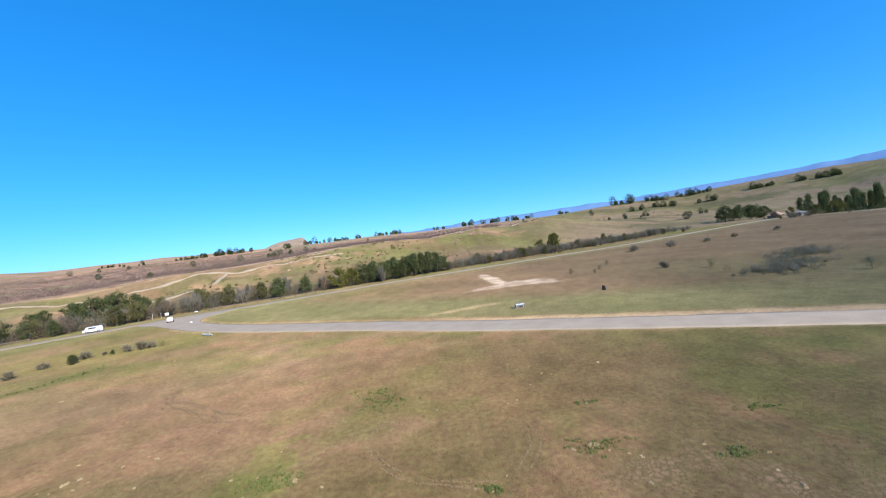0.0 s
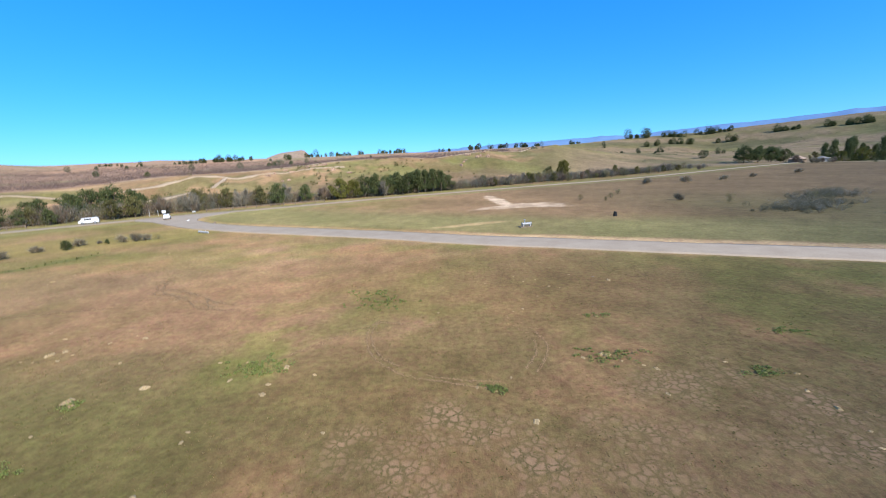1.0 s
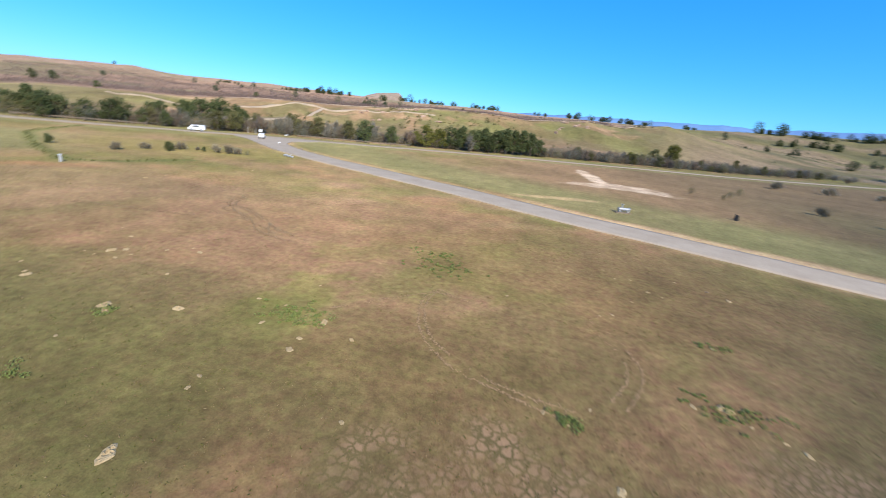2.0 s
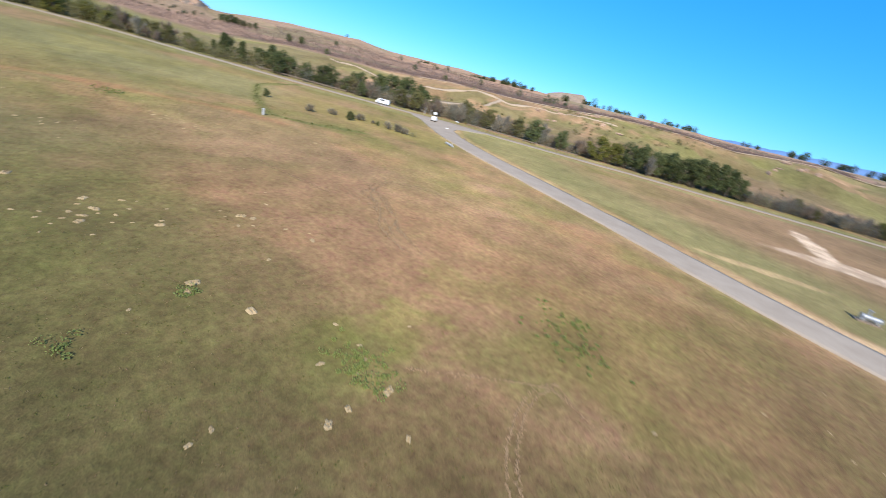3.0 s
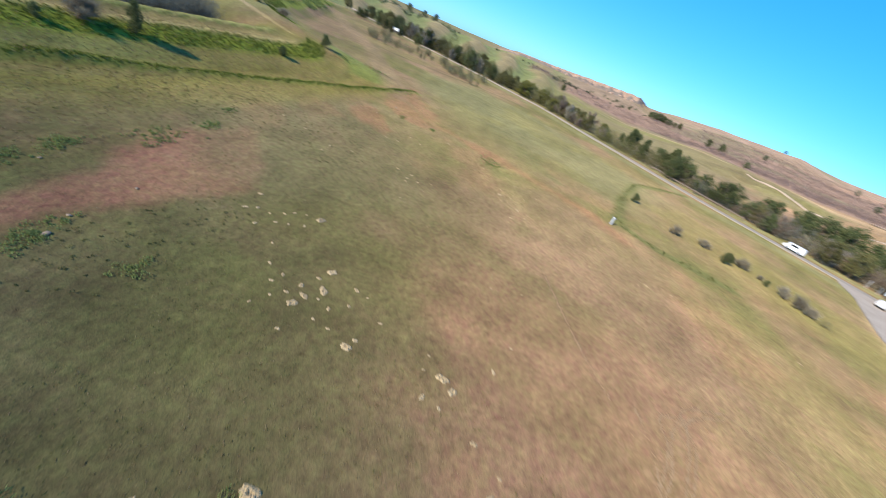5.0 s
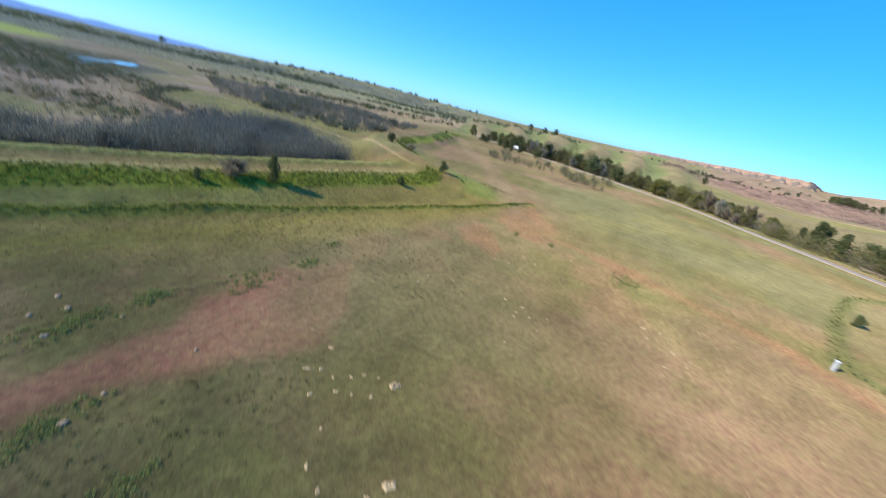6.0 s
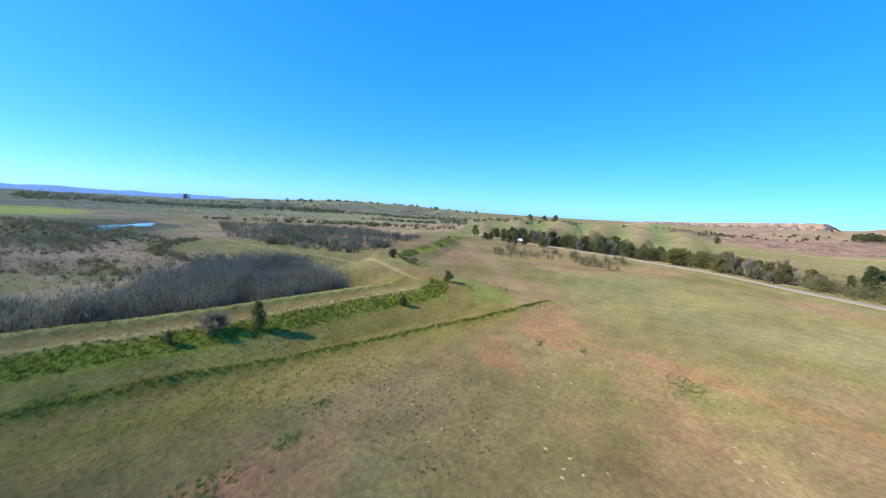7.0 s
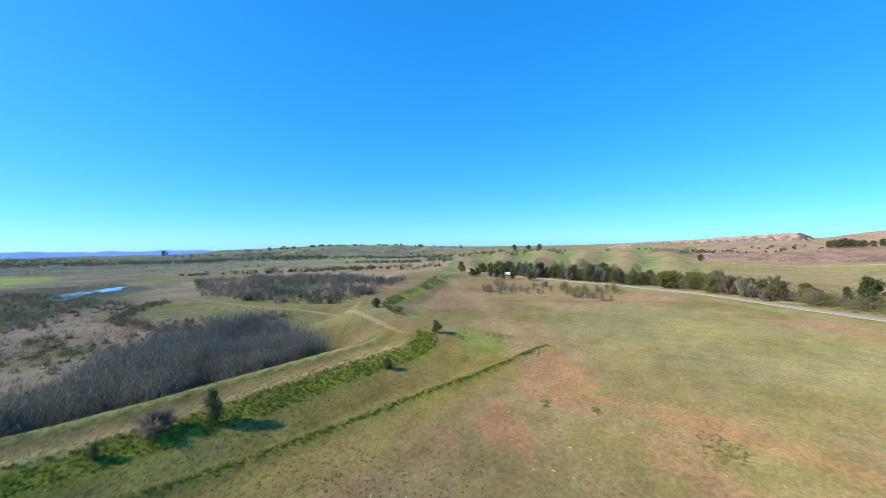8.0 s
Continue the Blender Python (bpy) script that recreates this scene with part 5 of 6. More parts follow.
upright("weed_strip", np.stack([xx, yy], -1), BANK_WEED, "green line of tall weeds along the field edge", "weeds", 8, 20, (0.10, 0.26), 0.018, 0.9)


# ---------------------------------------------------------------- short growth of the field
def sward(name, n, x0, x1, y0, y1, height, width, blades, mat, label, seed, floor, near=True):
    """Tufts of short grass or stalks over a stretch of the field, thicker in some places."""
    x, y = RNG.uniform(x0, x1, n), RNG.uniform(y0, y1, n)
    d1, _, _ = line_field(x, y, ROAD[::4])
    fade = smooth(0, 30, np.minimum(np.minimum(x - x0, x1 - x), 2.2 * np.minimum(y - y0 + 4, y1 - y + 2)))
    keep = (fbm(x, y, 9, 4, seed) + 0.5 * fbm(x, y, 1.5, 2, seed + 3) > floor) & (d1 > 3.4) & (RNG.uniform(0, 1, n) < fade)
    x, y = x[keep], y[keep]
    z = land_height(x, y)
    k = np.repeat(np.arange(len(x)), blades)
    foot = np.stack([x[k], y[k], z[k] - 0.01], -1) + np.concatenate([RNG.normal(size=(len(k), 2)) * width * 1.6, np.zeros((len(k), 1))], 1)
    tip = foot + np.concatenate([RNG.normal(size=(len(k), 2)) * height * 0.7, (height * RNG.uniform(0.4, 1.1, len(k)))[:, None]], 1)
    v, f = twig_tris(foot, tip, width)
    me = bpy.data.meshes.new(name)
    me.vertices.add(len(v))
    me.vertices.foreach_set("co", v.ravel())
    me.loops.add(f.size)
    me.loops.foreach_set("vertex_index", f.ravel())
    me.polygons.add(len(f))
    me.polygons.foreach_set("loop_start", np.arange(0, f.size, 3))
    me.update(calc_edges=True)
    return thing(name, me, mat, label, "grass", kind="stuff")


sward("bank_grass", 16000, -66, -8, -24, 3, 0.10, 0.016, 4, STRAW, "rough dry grass of the levee strip", 141, -0.25)
sward("bank_grass", 12000, -66, -8, -24, 3, 0.09, 0.016, 4, GRASS, "rough green grass of the levee strip", 151, -0.05)
sward("dry_grass", 44000, -84, 30, -8, 46, 0.040, 0.020, 3, STRAW, "short dry straw-coloured grass of the field", 101, -0.1)
sward("green_grass", 50000, -84, 30, -8, 46, 0.040, 0.022, 3, GRASS, "short green grass of the field", 111, 0.0)
sward("brown_stalks", 24000, -84, 30, -8, 46, 0.040, 0.018, 3, STALK, "short brown dead stalks of the field", 121, 0.0)

# coarse dark tussocks of the greener turf
xx, yy = RNG.uniform(-44, 16, 6000), RNG.uniform(-7, 26, 6000)
keep = (fbm(xx, yy, 14, 3, 131) + 0.9 * smooth(19, 6, yy) - 0.45 > 0.12) & (plot(xx, yy, [(-34.8, 5.3), (-28, 8.8), (-18.5, 4.4), (-18.5, 3.4), (-28.9, 3.0), (-31.7, 3.5)]) < 0.3)
scatter("turf_tussocks", np.stack([xx, yy], -1)[keep], TUSSOCK, "coarse dark green tussocks in the turf", "grass", "leaf", 9, (0.02, 0.08), 0.030, 1.8)

# ---------------------------------------------------------------- mounds, stones, weeds
SOIL = mottled("pale_dug_soil", (0.33, 0.235, 0.120), (0.53, 0.39, 0.215), 0.25, 0.05, 0.95, 0.8, 0.15)
STONE = mottled("pale_stone", (0.19, 0.145, 0.098), (0.36, 0.275, 0.19), 0.3, 0.05, 0.85, 0.6, 0.1)
CONCRETE = mottled("weathered_concrete", (0.42, 0.40, 0.37), (0.60, 0.58, 0.54), 0.5, 0.05, 0.9, 0.3)
METAL = mottled("galvanised_metal", (0.30, 0.31, 0.32), (0.46, 0.47, 0.48), 0.4, 0.05, 0.4, 0.05)
METAL.node_tree.nodes["Principled BSDF"].inputs["Metallic"].default_value = 0.35
WHITE = mottled("white_paint", (0.70, 0.70, 0.69), (0.82, 0.82, 0.81), 0.6, 0.1, 0.4, 0.02)
GLASS_DARK = mottled("dark_window_glass", (0.02, 0.022, 0.025), (0.04, 0.045, 0.05), 0.5, 0.1, 0.08, 0)
RUBBER = mottled("tyre_rubber", (0.02, 0.02, 0.02), (0.045, 0.045, 0.045), 0.2, 0.03, 0.85, 0.3)
TIMBER = mottled("weathered_timber", (0.14, 0.10, 0.07), (0.28, 0.22, 0.16), 0.4, 0.04, 0.9, 0.5)
ROOF = mottled("grey_roof", (0.20, 0.19, 0.18), (0.34, 0.32, 0.30), 1.0, 0.2, 0.8, 0.3)
ROOF_RED = mottled("tan_roof", (0.34, 0.24, 0.17), (0.46, 0.34, 0.25), 1.0, 0.2, 0.8, 0.3)


def heap_mesh(name, seed, height):
    """A low trampled heap with an uneven rim."""
    rng = np.random.default_rng(seed)
    bm = bmesh.new()
    rings, n = 5, 16
    rim = 0.45 + 0.8 * rng.random(n)
    rim = (rim * 1.6 + np.roll(rim, 1) * 0.5 + np.roll(rim, -1) * 0.5) / 2.6
    rows = []
    for k in range(rings):
        q = 1 - k / (rings - 0.5)
        rows.append([bm.verts.new((math.cos(2 * math.pi * j / n) * 0.5 * q * rim[j], math.sin(2 * math.pi * j / n) * 0.36 * q * rim[j],
                                   height * (1 - q ** 2) * (0.35 + 1.1 * rng.random()) * (0.35 if k == rings - 1 else 1) - (0.04 if k == 0 else 0))) for j in range(n)])
    for a, b in zip(rows[:-1], rows[1:]):
        for j in range(n):
            bm.faces.new((a[j], a[(j + 1) % n], b[(j + 1) % n], b[j]))
    bm.faces.new(rows[-1])
    me = bm_mesh(name, bm)
    me.materials.append(SOIL)
    return me


HEAPS = [heap_mesh("soil_mound", 200 + k, 0.07 + 0.02 * k) for k in range(4)]
# burrow mounds by stretch of the field: the large ones, then the small ones
LARGE = [(-41.2, 22.2), (-39.2, 23.6), (-27.5, 12.4), (-34.8, 33.1), (-21.7, 13.6), (-22.2, 13.8), (-20.6, 15.9), (-20.7, 19.3), (-20.3, 19.7), (-17.2, 21.0), (-15.8, 15.3), (-15.4, 15.0), (-24.0, 14.2), (-22.8, 14.3),
         (-13.4, 16.1), (-8.1, 17.4), (-8.2, 15.4), (-9.4, 10.5), (10.2, 28.2), (5.8, 17.7), (1.9, 13.4)]
WEST = [(-37.8, 10.7), (-39.8, 6.6), (-44.2, 12.8), (-36.9, 15.0), (-37.8, 15.2), (-36.9, 15.8), (-40.1, 22.9), (-38.1, 24.1), (-38.0, 14.1), (-36.3, 15.0), (-37.5, 16.7), (-41.4, 24.2), (-38.9, 24.4), (-43.8, 25.8), (-39.4, 5.0),
        (-38.5, 7.0), (-37.2, 9.3), (-41.4, 23.2), (-39.9, 22.3), (-40.4, 23.5), (-37.2, 22.9), (-48.6, 23.7), (-44.8, 23.8), (-55.3, 10.4), (-44.9, 11.8), (-46.8, 13.5), (-44.0, 11.8), (-45.9, 14.6), (-43.9, 13.8), (-50.3, 9.3),
        (-51.6, 15.0), (-49.8, 17.0), (-49.3, 18.7), (-46.5, 20.8), (-46.4, 23.1), (-67.7, 32.9), (-60.1, 32.7), (-42.5, 22.4), (-42.4, 24.5), (-40.1, 24.0)]
MIDDLE = [(-26.3, 9.4), (-27.8, 9.3), (-26.5, 10.4), (-26.0, 10.9), (-26.2, 11.4), (-27.5, 11.7), (-35.9, 9.2), (-35.7, 16.4), (-33.4, 15.2), (-34.4, 32.3), (-34.8, 35.1), (-33.9, 35.9), (-32.2, 43.6), (-26.6, 9.8), (-26.9, 10.9),
          (-27.3, 11.2), (-26.5, 12.0), (-25.4, 10.3), (-24.5, 11.5), (-27.2, 21.2), (-27.7, 22.9), (-34.3, 28.5), (-23.4, 13.9), (-22.4, 12.5), (-22.1, 13.2), (-22.3, 14.3), (-21.1, 12.4), (-21.3, 14.5), (-21.1, 15.1), (-21.0, 16.1)]
NEAR = [(-22.2, 16.7), (-20.4, 13.7), (-19.7, 18.7), (-19.5, 19.3), (-18.7, 20.5), (-23.4, 22.0), (-21.8, 21.2), (-17.9, 21.3), (-16.3, 18.3), (-15.1, 13.3), (-22.9, 12.7), (-22.7, 13.5), (-23.5, 15.4), (-21.7, 12.8), (-23.3, 12.0),
        (-22.5, 15.4), (-22.0, 14.8), (-23.3, 15.9), (-16.6, 41.1), (-21.5, 18.7), (-20.8, 18.6), (-11.4, 18.0), (-10.1, 18.0), (-9.5, 17.7), (-9.9, 20.2), (-9.2, 17.1), (-10.1, 16.5), (-8.3, 16.1), (-6.6, 16.7), (-9.6, 12.8), (-9.7, 13.3)]
EAST = [(-5.1, 13.1), (1.6, 28.4), (3.8, 29.8), (4.3, 28.5), (5.2, 28.8), (5.8, 27.2), (6.4, 26.8), (2.7, 22.9), (3.3, 23.3), (4.6, 25.4), (-1.6, 23.1), (0.1, 15.5), (7.0, 21.9), (0.5, 41.9), (6.3, 17.1), (4.8, 17.5), (7.0, 16.7),
        (7.4, 16.4), (0.8, 15.2), (1.5, 16.1), (11.2, 15.9), (12.3, 15.7), (10.3, 16.7), (6.9, 14.7), (7.9, 29.8), (11.8, 13.6), (11.7, 12.5), (11.3, 11.8), (11.7, 14.6), (6.0, 39.1), (4.1, 33.4), (3.0, 39.8)]
MOUNDS = LARGE + WEST + MIDDLE + NEAR + EAST
BIG = set(range(len(LARGE)))
for i, (x, y) in enumerate(MOUNDS):
    ob = tagged(new("soil_mound", HEAPS[i % 4]), "large trampled mound of pale dry soil" if i in BIG else "small crumbling mound of pale dry soil", "soil mound", "soil mounds")
    s = RNG.uniform(0.42, 0.66) if i in BIG else RNG.uniform(0.16, 0.34)
    ob.matrix_basis = pose(x, y, float(land_height(np.array([x]), np.array([y]))[0]), 0, 0, RNG.uniform(0, 360)) @ Matrix.Diagonal((s, s, s, 1))


def stone_mesh(seed):
    rng = np.random.default_rng(seed)
    bm = bmesh.new()
    bmesh.ops.create_icosphere(bm, subdivisions=2, radius=0.5)
    for v in bm.verts:
        q = 0.75 + 0.35 * noise.noise(v.co * 1.7 + Vector((seed, 0, 0)))
        v.co = Vector((v.co.x * q * 1.2, v.co.y * q, max(v.co.z * q * 0.7, -0.12)))
    me = bm_mesh("stone", bm)
    me.materials.append(STONE)
    return me


STONES = [stone_mesh(k) for k in range(3)]
for i, (x, y, s) in enumerate(((-20.9, 6.1, 0.46), (-23.8, -0.2, 0.42), (-23.6, 0.8, 0.38), (-22.4, 2.0, 0.40), (-22.7, 0.5, 0.34), (-22.0, 5.8, 0.3), (-24.4, 2.5, 0.24), (-24.7, 5.9, 0.26), (-55.6, 10.2, 0.4), (9.4, 29.0, 0.3))):
    ob = tagged(new("stone", STONES[i % 3]), "pale weathered stone lying in short grass", "stone", "stones")
    ob.matrix_basis = pose(x, y, float(land_height(np.array([x]), np.array([y]))[0]) + 0.03, 0, 0, i * 57) @ Matrix.Diagonal((s * 0.7, s * 0.6, s * 0.45, 1))

# green weeds in clumps
spots = []
WEED_SPOTS = [(-33.1, 3.7, 30, 0.6), (-29.6, 3.3, 50, 1.0), (-25.8, 1.9, 40, 0.6), (-29.4, -8.0, 40, 0.9), (-23.2, 1.9, 50, 0.9), (-49.3, 21.6, 50, 1.2), (-52.3, 14.9, 16, 0.5), (-36.2, 2.7, 20, 0.5), (-52.4, 11.6, 16, 0.5),
              (-20.5, 5.8, 40, 1.0), (-20.7, 8.9, 12, 0.5), (-9.4, 17.4, 60, 1.0), (-6.4, 27.2, 30, 1.0), (-4.8, 25.0, 30, 1.2), (-5.7, 25.9, 30, 1.2), (7.0, 21.9, 12, 0.6), (5.9, 17.5, 40, 0.9), (0.8, 15.3, 16, 0.4), (11.2, 15.9, 20, 0.5),
              (15.1, 19.3, 20, 0.9), (-15.4, 14.9, 14, 0.4), (-14.1, 11.6, 8, 0.4), (-66, 9.6, 30, 1.0), (-70, 4.0, 50, 2.0), (-67, 0.5, 50, 2.2)]
for cx, cy, n_, w_ in WEED_SPOTS:
    spots.append(np.array([cx, cy]) + RNG.normal(size=(n_, 2)) * w_ * np.array([0.75, 0.4]))
scatter("weed_patches", np.concatenate(spots), WEED, "fresh green weeds in scattered patches", "weeds", "leaf", 30, (0.03, 0.15), 0.032, 1.5)
# weeds along the square plot
line = curve_points(PLOT, 0.3)
scatter("plot_weeds", line + RNG.normal(size=line.shape) * 0.35, GRASS, "thin green line of weeds round a square plot", "weeds", "leaf", 5, (0.04, 0.16), 0.07, 0.9)


def wheel_marks(name, lines, label, wide=0.026):
    """Flattened pale straw along lines where wheels went round."""
    pts = np.concatenate([curve_points(p, 0.03) for p in lines])
    pts = pts + RNG.normal(size=pts.shape) * 0.028
    pts = pts[fbm(pts[:, 0], pts[:, 1], 1.3, 3, 95) + RNG.normal(size=len(pts)) * 0.12 > -0.22]
    z = land_height(pts[:, 0], pts[:, 1])
    foot = np.column_stack([pts, z + 0.012])
    tip = foot + np.column_stack([RNG.normal(size=(len(pts), 2)) * 0.07, RNG.uniform(0.0, 0.012, len(pts))])
    side_ = np.column_stack([-(tip - foot)[:, 1], (tip - foot)[:, 0], np.zeros(len(pts))])
    side_ *= wide / (np.linalg.norm(side_, axis=1)[:, None] + 1e-6)
    v, f = np.stack([foot - side_, foot + side_, tip], 1).reshape(-1, 3), np.arange(3 * len(pts)).reshape(-1, 3)
    thing(name, mesh_from(name, v, f), PRESSED, label, "wheel marks", kind="stuff")


ring_ = [[(-4.1, 22.0), (-4.9, 22.2), (-5.2, 20.8), (-4.9, 19.2), (-4.3, 17.9), (-3.6, 17.1), (-2.9, 16.5), (-2.0, 16.15), (-1.1, 15.9), (-0.2, 15.6), (0.8, 15.4)],
         [(-3.1, 21.5), (-4.0, 21.8), (-4.8, 21.8), (-4.95, 20.6), (-4.6, 19.2), (-4.0, 18.0), (-3.3, 17.3), (-2.6, 16.8), (-1.8, 16.4), (-0.9, 16.1), (0.1, 15.9), (1.0, 15.8)],
         [(2.2, 22.4), (2.35, 21.0), (2.8, 20.1), (3.05, 19.2), (2.9, 18.0), (2.2, 16.7)], [(2.8, 21.4), (3.3, 20.4), (3.5, 19.4), (3.55, 18.6), (3.3, 17.7), (2.6, 16.4)],
         [(-8.4, 18.5), (-7.0, 19.9), (-5.6, 21.3), (-4.7, 22.0)]]
PRESSED = mottled("pressed_straw", (0.32, 0.200, 0.098), (0.43, 0.275, 0.145), 0.6, 0.05, 0.95, 0)
wheel_marks("wheel_marks", ring_, "ring of pale straw pressed down by wheels")
wheel_marks("wheel_marks", [[(-24.2, 32.8), (-23.4, 30.0), (-21.4, 29.6), (-18.5, 27.8), (-16.5, 26.4), (-13.5, 25.2)], [(-22.6, 27.4), (-20.6, 27.4), (-18.6, 26.8), (-16, 25.4)], [(-23.0, 30.4), (-22.6, 28.6), (-21.0, 28.2), (-19.2, 27.0)],
                              [(-24.4, 32.4), (-22.6, 34.4), (-20.5, 35.4)], [(-31, 24.6), (-25, 25.6), (-21, 26.8)], [(-16.4, 25.2), (-17.8, 27.5), (-17.5, 29.5)], [(-23.8, 32.4), (-23.0, 30.2), (-21.2, 29.2), (-18.2, 27.4), (-16.2, 26.0)], [(-23.4, 30.8), (-22.0, 28.9), (-19.6, 27.6), (-17.4, 25.6), (-14.5, 24.6)]], "winding wheel marks of pale pressed straw", 0.042)


# ---------------------------------------------------------------- built things
def box(bm, sx_, sy_, sz_, x=0, y=0, z=0, bevel=0.0):
    """A box standing on z, its edges rounded by bevel."""
    got = bmesh.ops.create_cube(bm, size=1, matrix=Matrix.Translation((x, y, z + sz_ / 2)) @ Matrix.Diagonal((sx_, sy_, sz_, 1)))
    if bevel:
        edges = list({e for v in got["verts"] for e in v.link_edges})
        bmesh.ops.bevel(bm, geom=edges, offset=bevel, segments=2, affect="EDGES", clamp_overlap=True)
    return got


def rod(bm, r, length, m, r2=None, sides=12):
    bmesh.ops.create_cone(bm, cap_ends=True, segments=sides, radius1=r, radius2=r if r2 is None else r2, depth=length, matrix=m)


def fresh():
    return bmesh.new()


def wheel(parent, x, y, r=0.33, w=0.22):
    side = pose(x, y, r, 90, 0, 0)
    bm = fresh()
    rod(bm, r, w, side, sides=18)
    bmesh.ops.bevel(bm, geom=[e for e in bm.edges if e.calc_length() < r], offset=0.03, segments=1, affect="EDGES")
    tyre = part("wheel", bm, RUBBER, parent)
    bm = fresh()
    rod(bm, r * 0.6, w + 0.02, side, sides=14)
    part("rim", bm, METAL, tyre)
    return tyre


def profile_body(bm, outline, half, taper=0.88, waist=0.9):
    """A car body: a side outline pulled in towards the roof."""
    left, right = [], []
    for x, z in outline:
        q = half * (1 if z < waist else taper)
        left.append(bm.verts.new((x, q, z)))
        right.append(bm.verts.new((x, -q, z)))
    bm.faces.new(left)
    bm.faces.new(right[::-1])
    n = len(outline)
    for i in range(n):
        bm.faces.new((left[(i + 1) % n], left[i], right[i], right[(i + 1) % n]))
    bmesh.ops.recalc_face_normals(bm, faces=bm.faces)
    bmesh.ops.bevel(bm, geom=list(bm.edges), offset=0.05, segments=2, affect="EDGES", clamp_overlap=True)


def car(x, y, turn, outline, half, label, category, length, waist):
    root = tagged(new(category.replace(" ", "_")), label, category)
    root.matrix_basis = pose(x, y, 0.07, 0, 0, turn) @ Matrix.Scale(1 / SIZE, 4)
    bm = fresh()
    profile_body(bm, outline, half, 0.88, waist)
    part("body", bm, WHITE, root)
    for sx_ in (-1, 1):
        for sy_ in (-1, 1):
            wheel(root, sx_ * length * 0.3, sy_ * (half - 0.08))
    top = max(z for _, z in outline)
    for sy_ in (-1, 1):
        bm = fresh()
        box(bm, length * 0.36, 0.03, top * 0.22, length * 0.02, sy_ * half * 0.90, top * 0.66, 0.01)
        part("side_window", bm, GLASS_DARK, root)
        for end_ in (-1, 1):
            bm = fresh()
            box(bm, 0.08, 0.26, 0.14, end_ * length * 0.497, sy_ * half * 0.7, waist * 0.72, 0.02)
            part("headlight" if end_ > 0 else "tail_light", bm, METAL if end_ > 0 else ROOF_RED, root)
    for end_ in (-1, 1):
        bm = fresh()
        box(bm, 0.16, half * 1.9, 0.2, end_ * length * 0.5, 0, outline[0][1], 0.04)
        part("bumper", bm, CONCRETE, root)
    (fx, fz), (gx, gz) = outline[3], outline[4]
    bm = fresh()
    box(bm, math.hypot(gx - fx, gz - fz) * 0.8, half * 1.5, 0.03, 0, 0, 0, 0.008)
    bmesh.ops.transform(bm, matrix=pose((fx + gx) / 2, 0, (fz + gz) / 2, 0, math.degrees(math.atan2(gz - fz, fx - gx)), 0), verts=bm.verts)
    part("windscreen", bm, GLASS_DARK, root)
    return root


VAN = [(-2.1, 0.35), (2.1, 0.35), (2.15, 0.85), (1.65, 1.0), (1.35, 1.6), (-2.0, 1.65), (-2.15, 1.0)]
SALOON = [(-1.66, 0.32), (1.66, 0.32), (1.70, 0.70), (1.05, 0.86), (0.55, 1.34), (-1.0, 1.38), (-1.52, 0.92), (-1.68, 0.75)]
car(-70.6, 74.9, 217, VAN, 0.85, "small white utility van on the gravel lane", "van", 4.2, 0.95)
car(-57.2, 77.6, 122, SALOON, 0.76, "small white car standing at the junction", "car", 3.34, 0.85)


def trailer(x, y, turn, length, height, label):
    root = tagged(new("trailer"), label, "trailer")
    root.matrix_basis = pose(x, y, 0.05, 0, 0, turn)
    bm = fresh()
    box(bm, length, 2.0, height, 0, 0, 0.45, 0.08)
    part("body", bm, WHITE, root)
    for sy_ in (-1, 1):
        wheel(root, 0.1, sy_ * 0.95)
    bm = fresh()
    box(bm, 1.1, 0.1, 0.1, length / 2 + 0.5, 0, 0.45, 0.02)
    part("drawbar", bm, METAL, root)
    bm = fresh()
    box(bm, 0.03, 1.5, height * 0.8, -length / 2 - 0.01, 0, 0.55, 0.01)
    part("rear_door", bm, CONCRETE, root)
    return root


trailer(-166.5, -13.0, 230, 3.2, 0.8, "white box trailer parked by the far trees")


def sign(x, y, turn, w, h, high, label, mat=WHITE):
    root = tagged(new("sign"), label, "sign")
    root.matrix_basis = pose(x, y, float(land_height(np.array([x]), np.array([y]))[0]), 0, 0, turn)
    bm = fresh()
    box(bm, w, 0.05, h, 0, 0, high, 0.01)
    part("board", bm, mat, root)
    for sx_ in (-0.4, 0.4):
        bm = fresh()
        box(bm, 0.08, 0.08, high + h * 0.9, sx_ * w, 0.06, -0.1, 0.01)
        part("post", bm, TIMBER, root)
    return root


def pole(x, y, high, label):
    bm = fresh()
    rod(bm, 0.06, high, pose(0, 0, high / 2 - 0.1), 0.05, 8)
    root = tagged(new("pole"), label, "pole")
    root.matrix_basis = pose(x, y, 0.0)
    part("shaft", bm, CONCRETE, root)
    bm = fresh()
    rod(bm, 0.09, 0.06, pose(0, 0, high - 0.1), 0.05, 8)
    part("cap", bm, METAL, root)


pole(-66.5, 85.0, 1.5, "thin pale pole standing beside the lane")
pole(-65.2, 85.8, 1.3, "short pale pole standing beside the lane")
sign(-64.0, 86.0, 40, 0.75, 0.6, 0.5, "white notice board on two timber posts")
sign(-59.0, 88.5, 40, 0.7, 0.2, 0.25, "low pale board on timber posts by the lane")


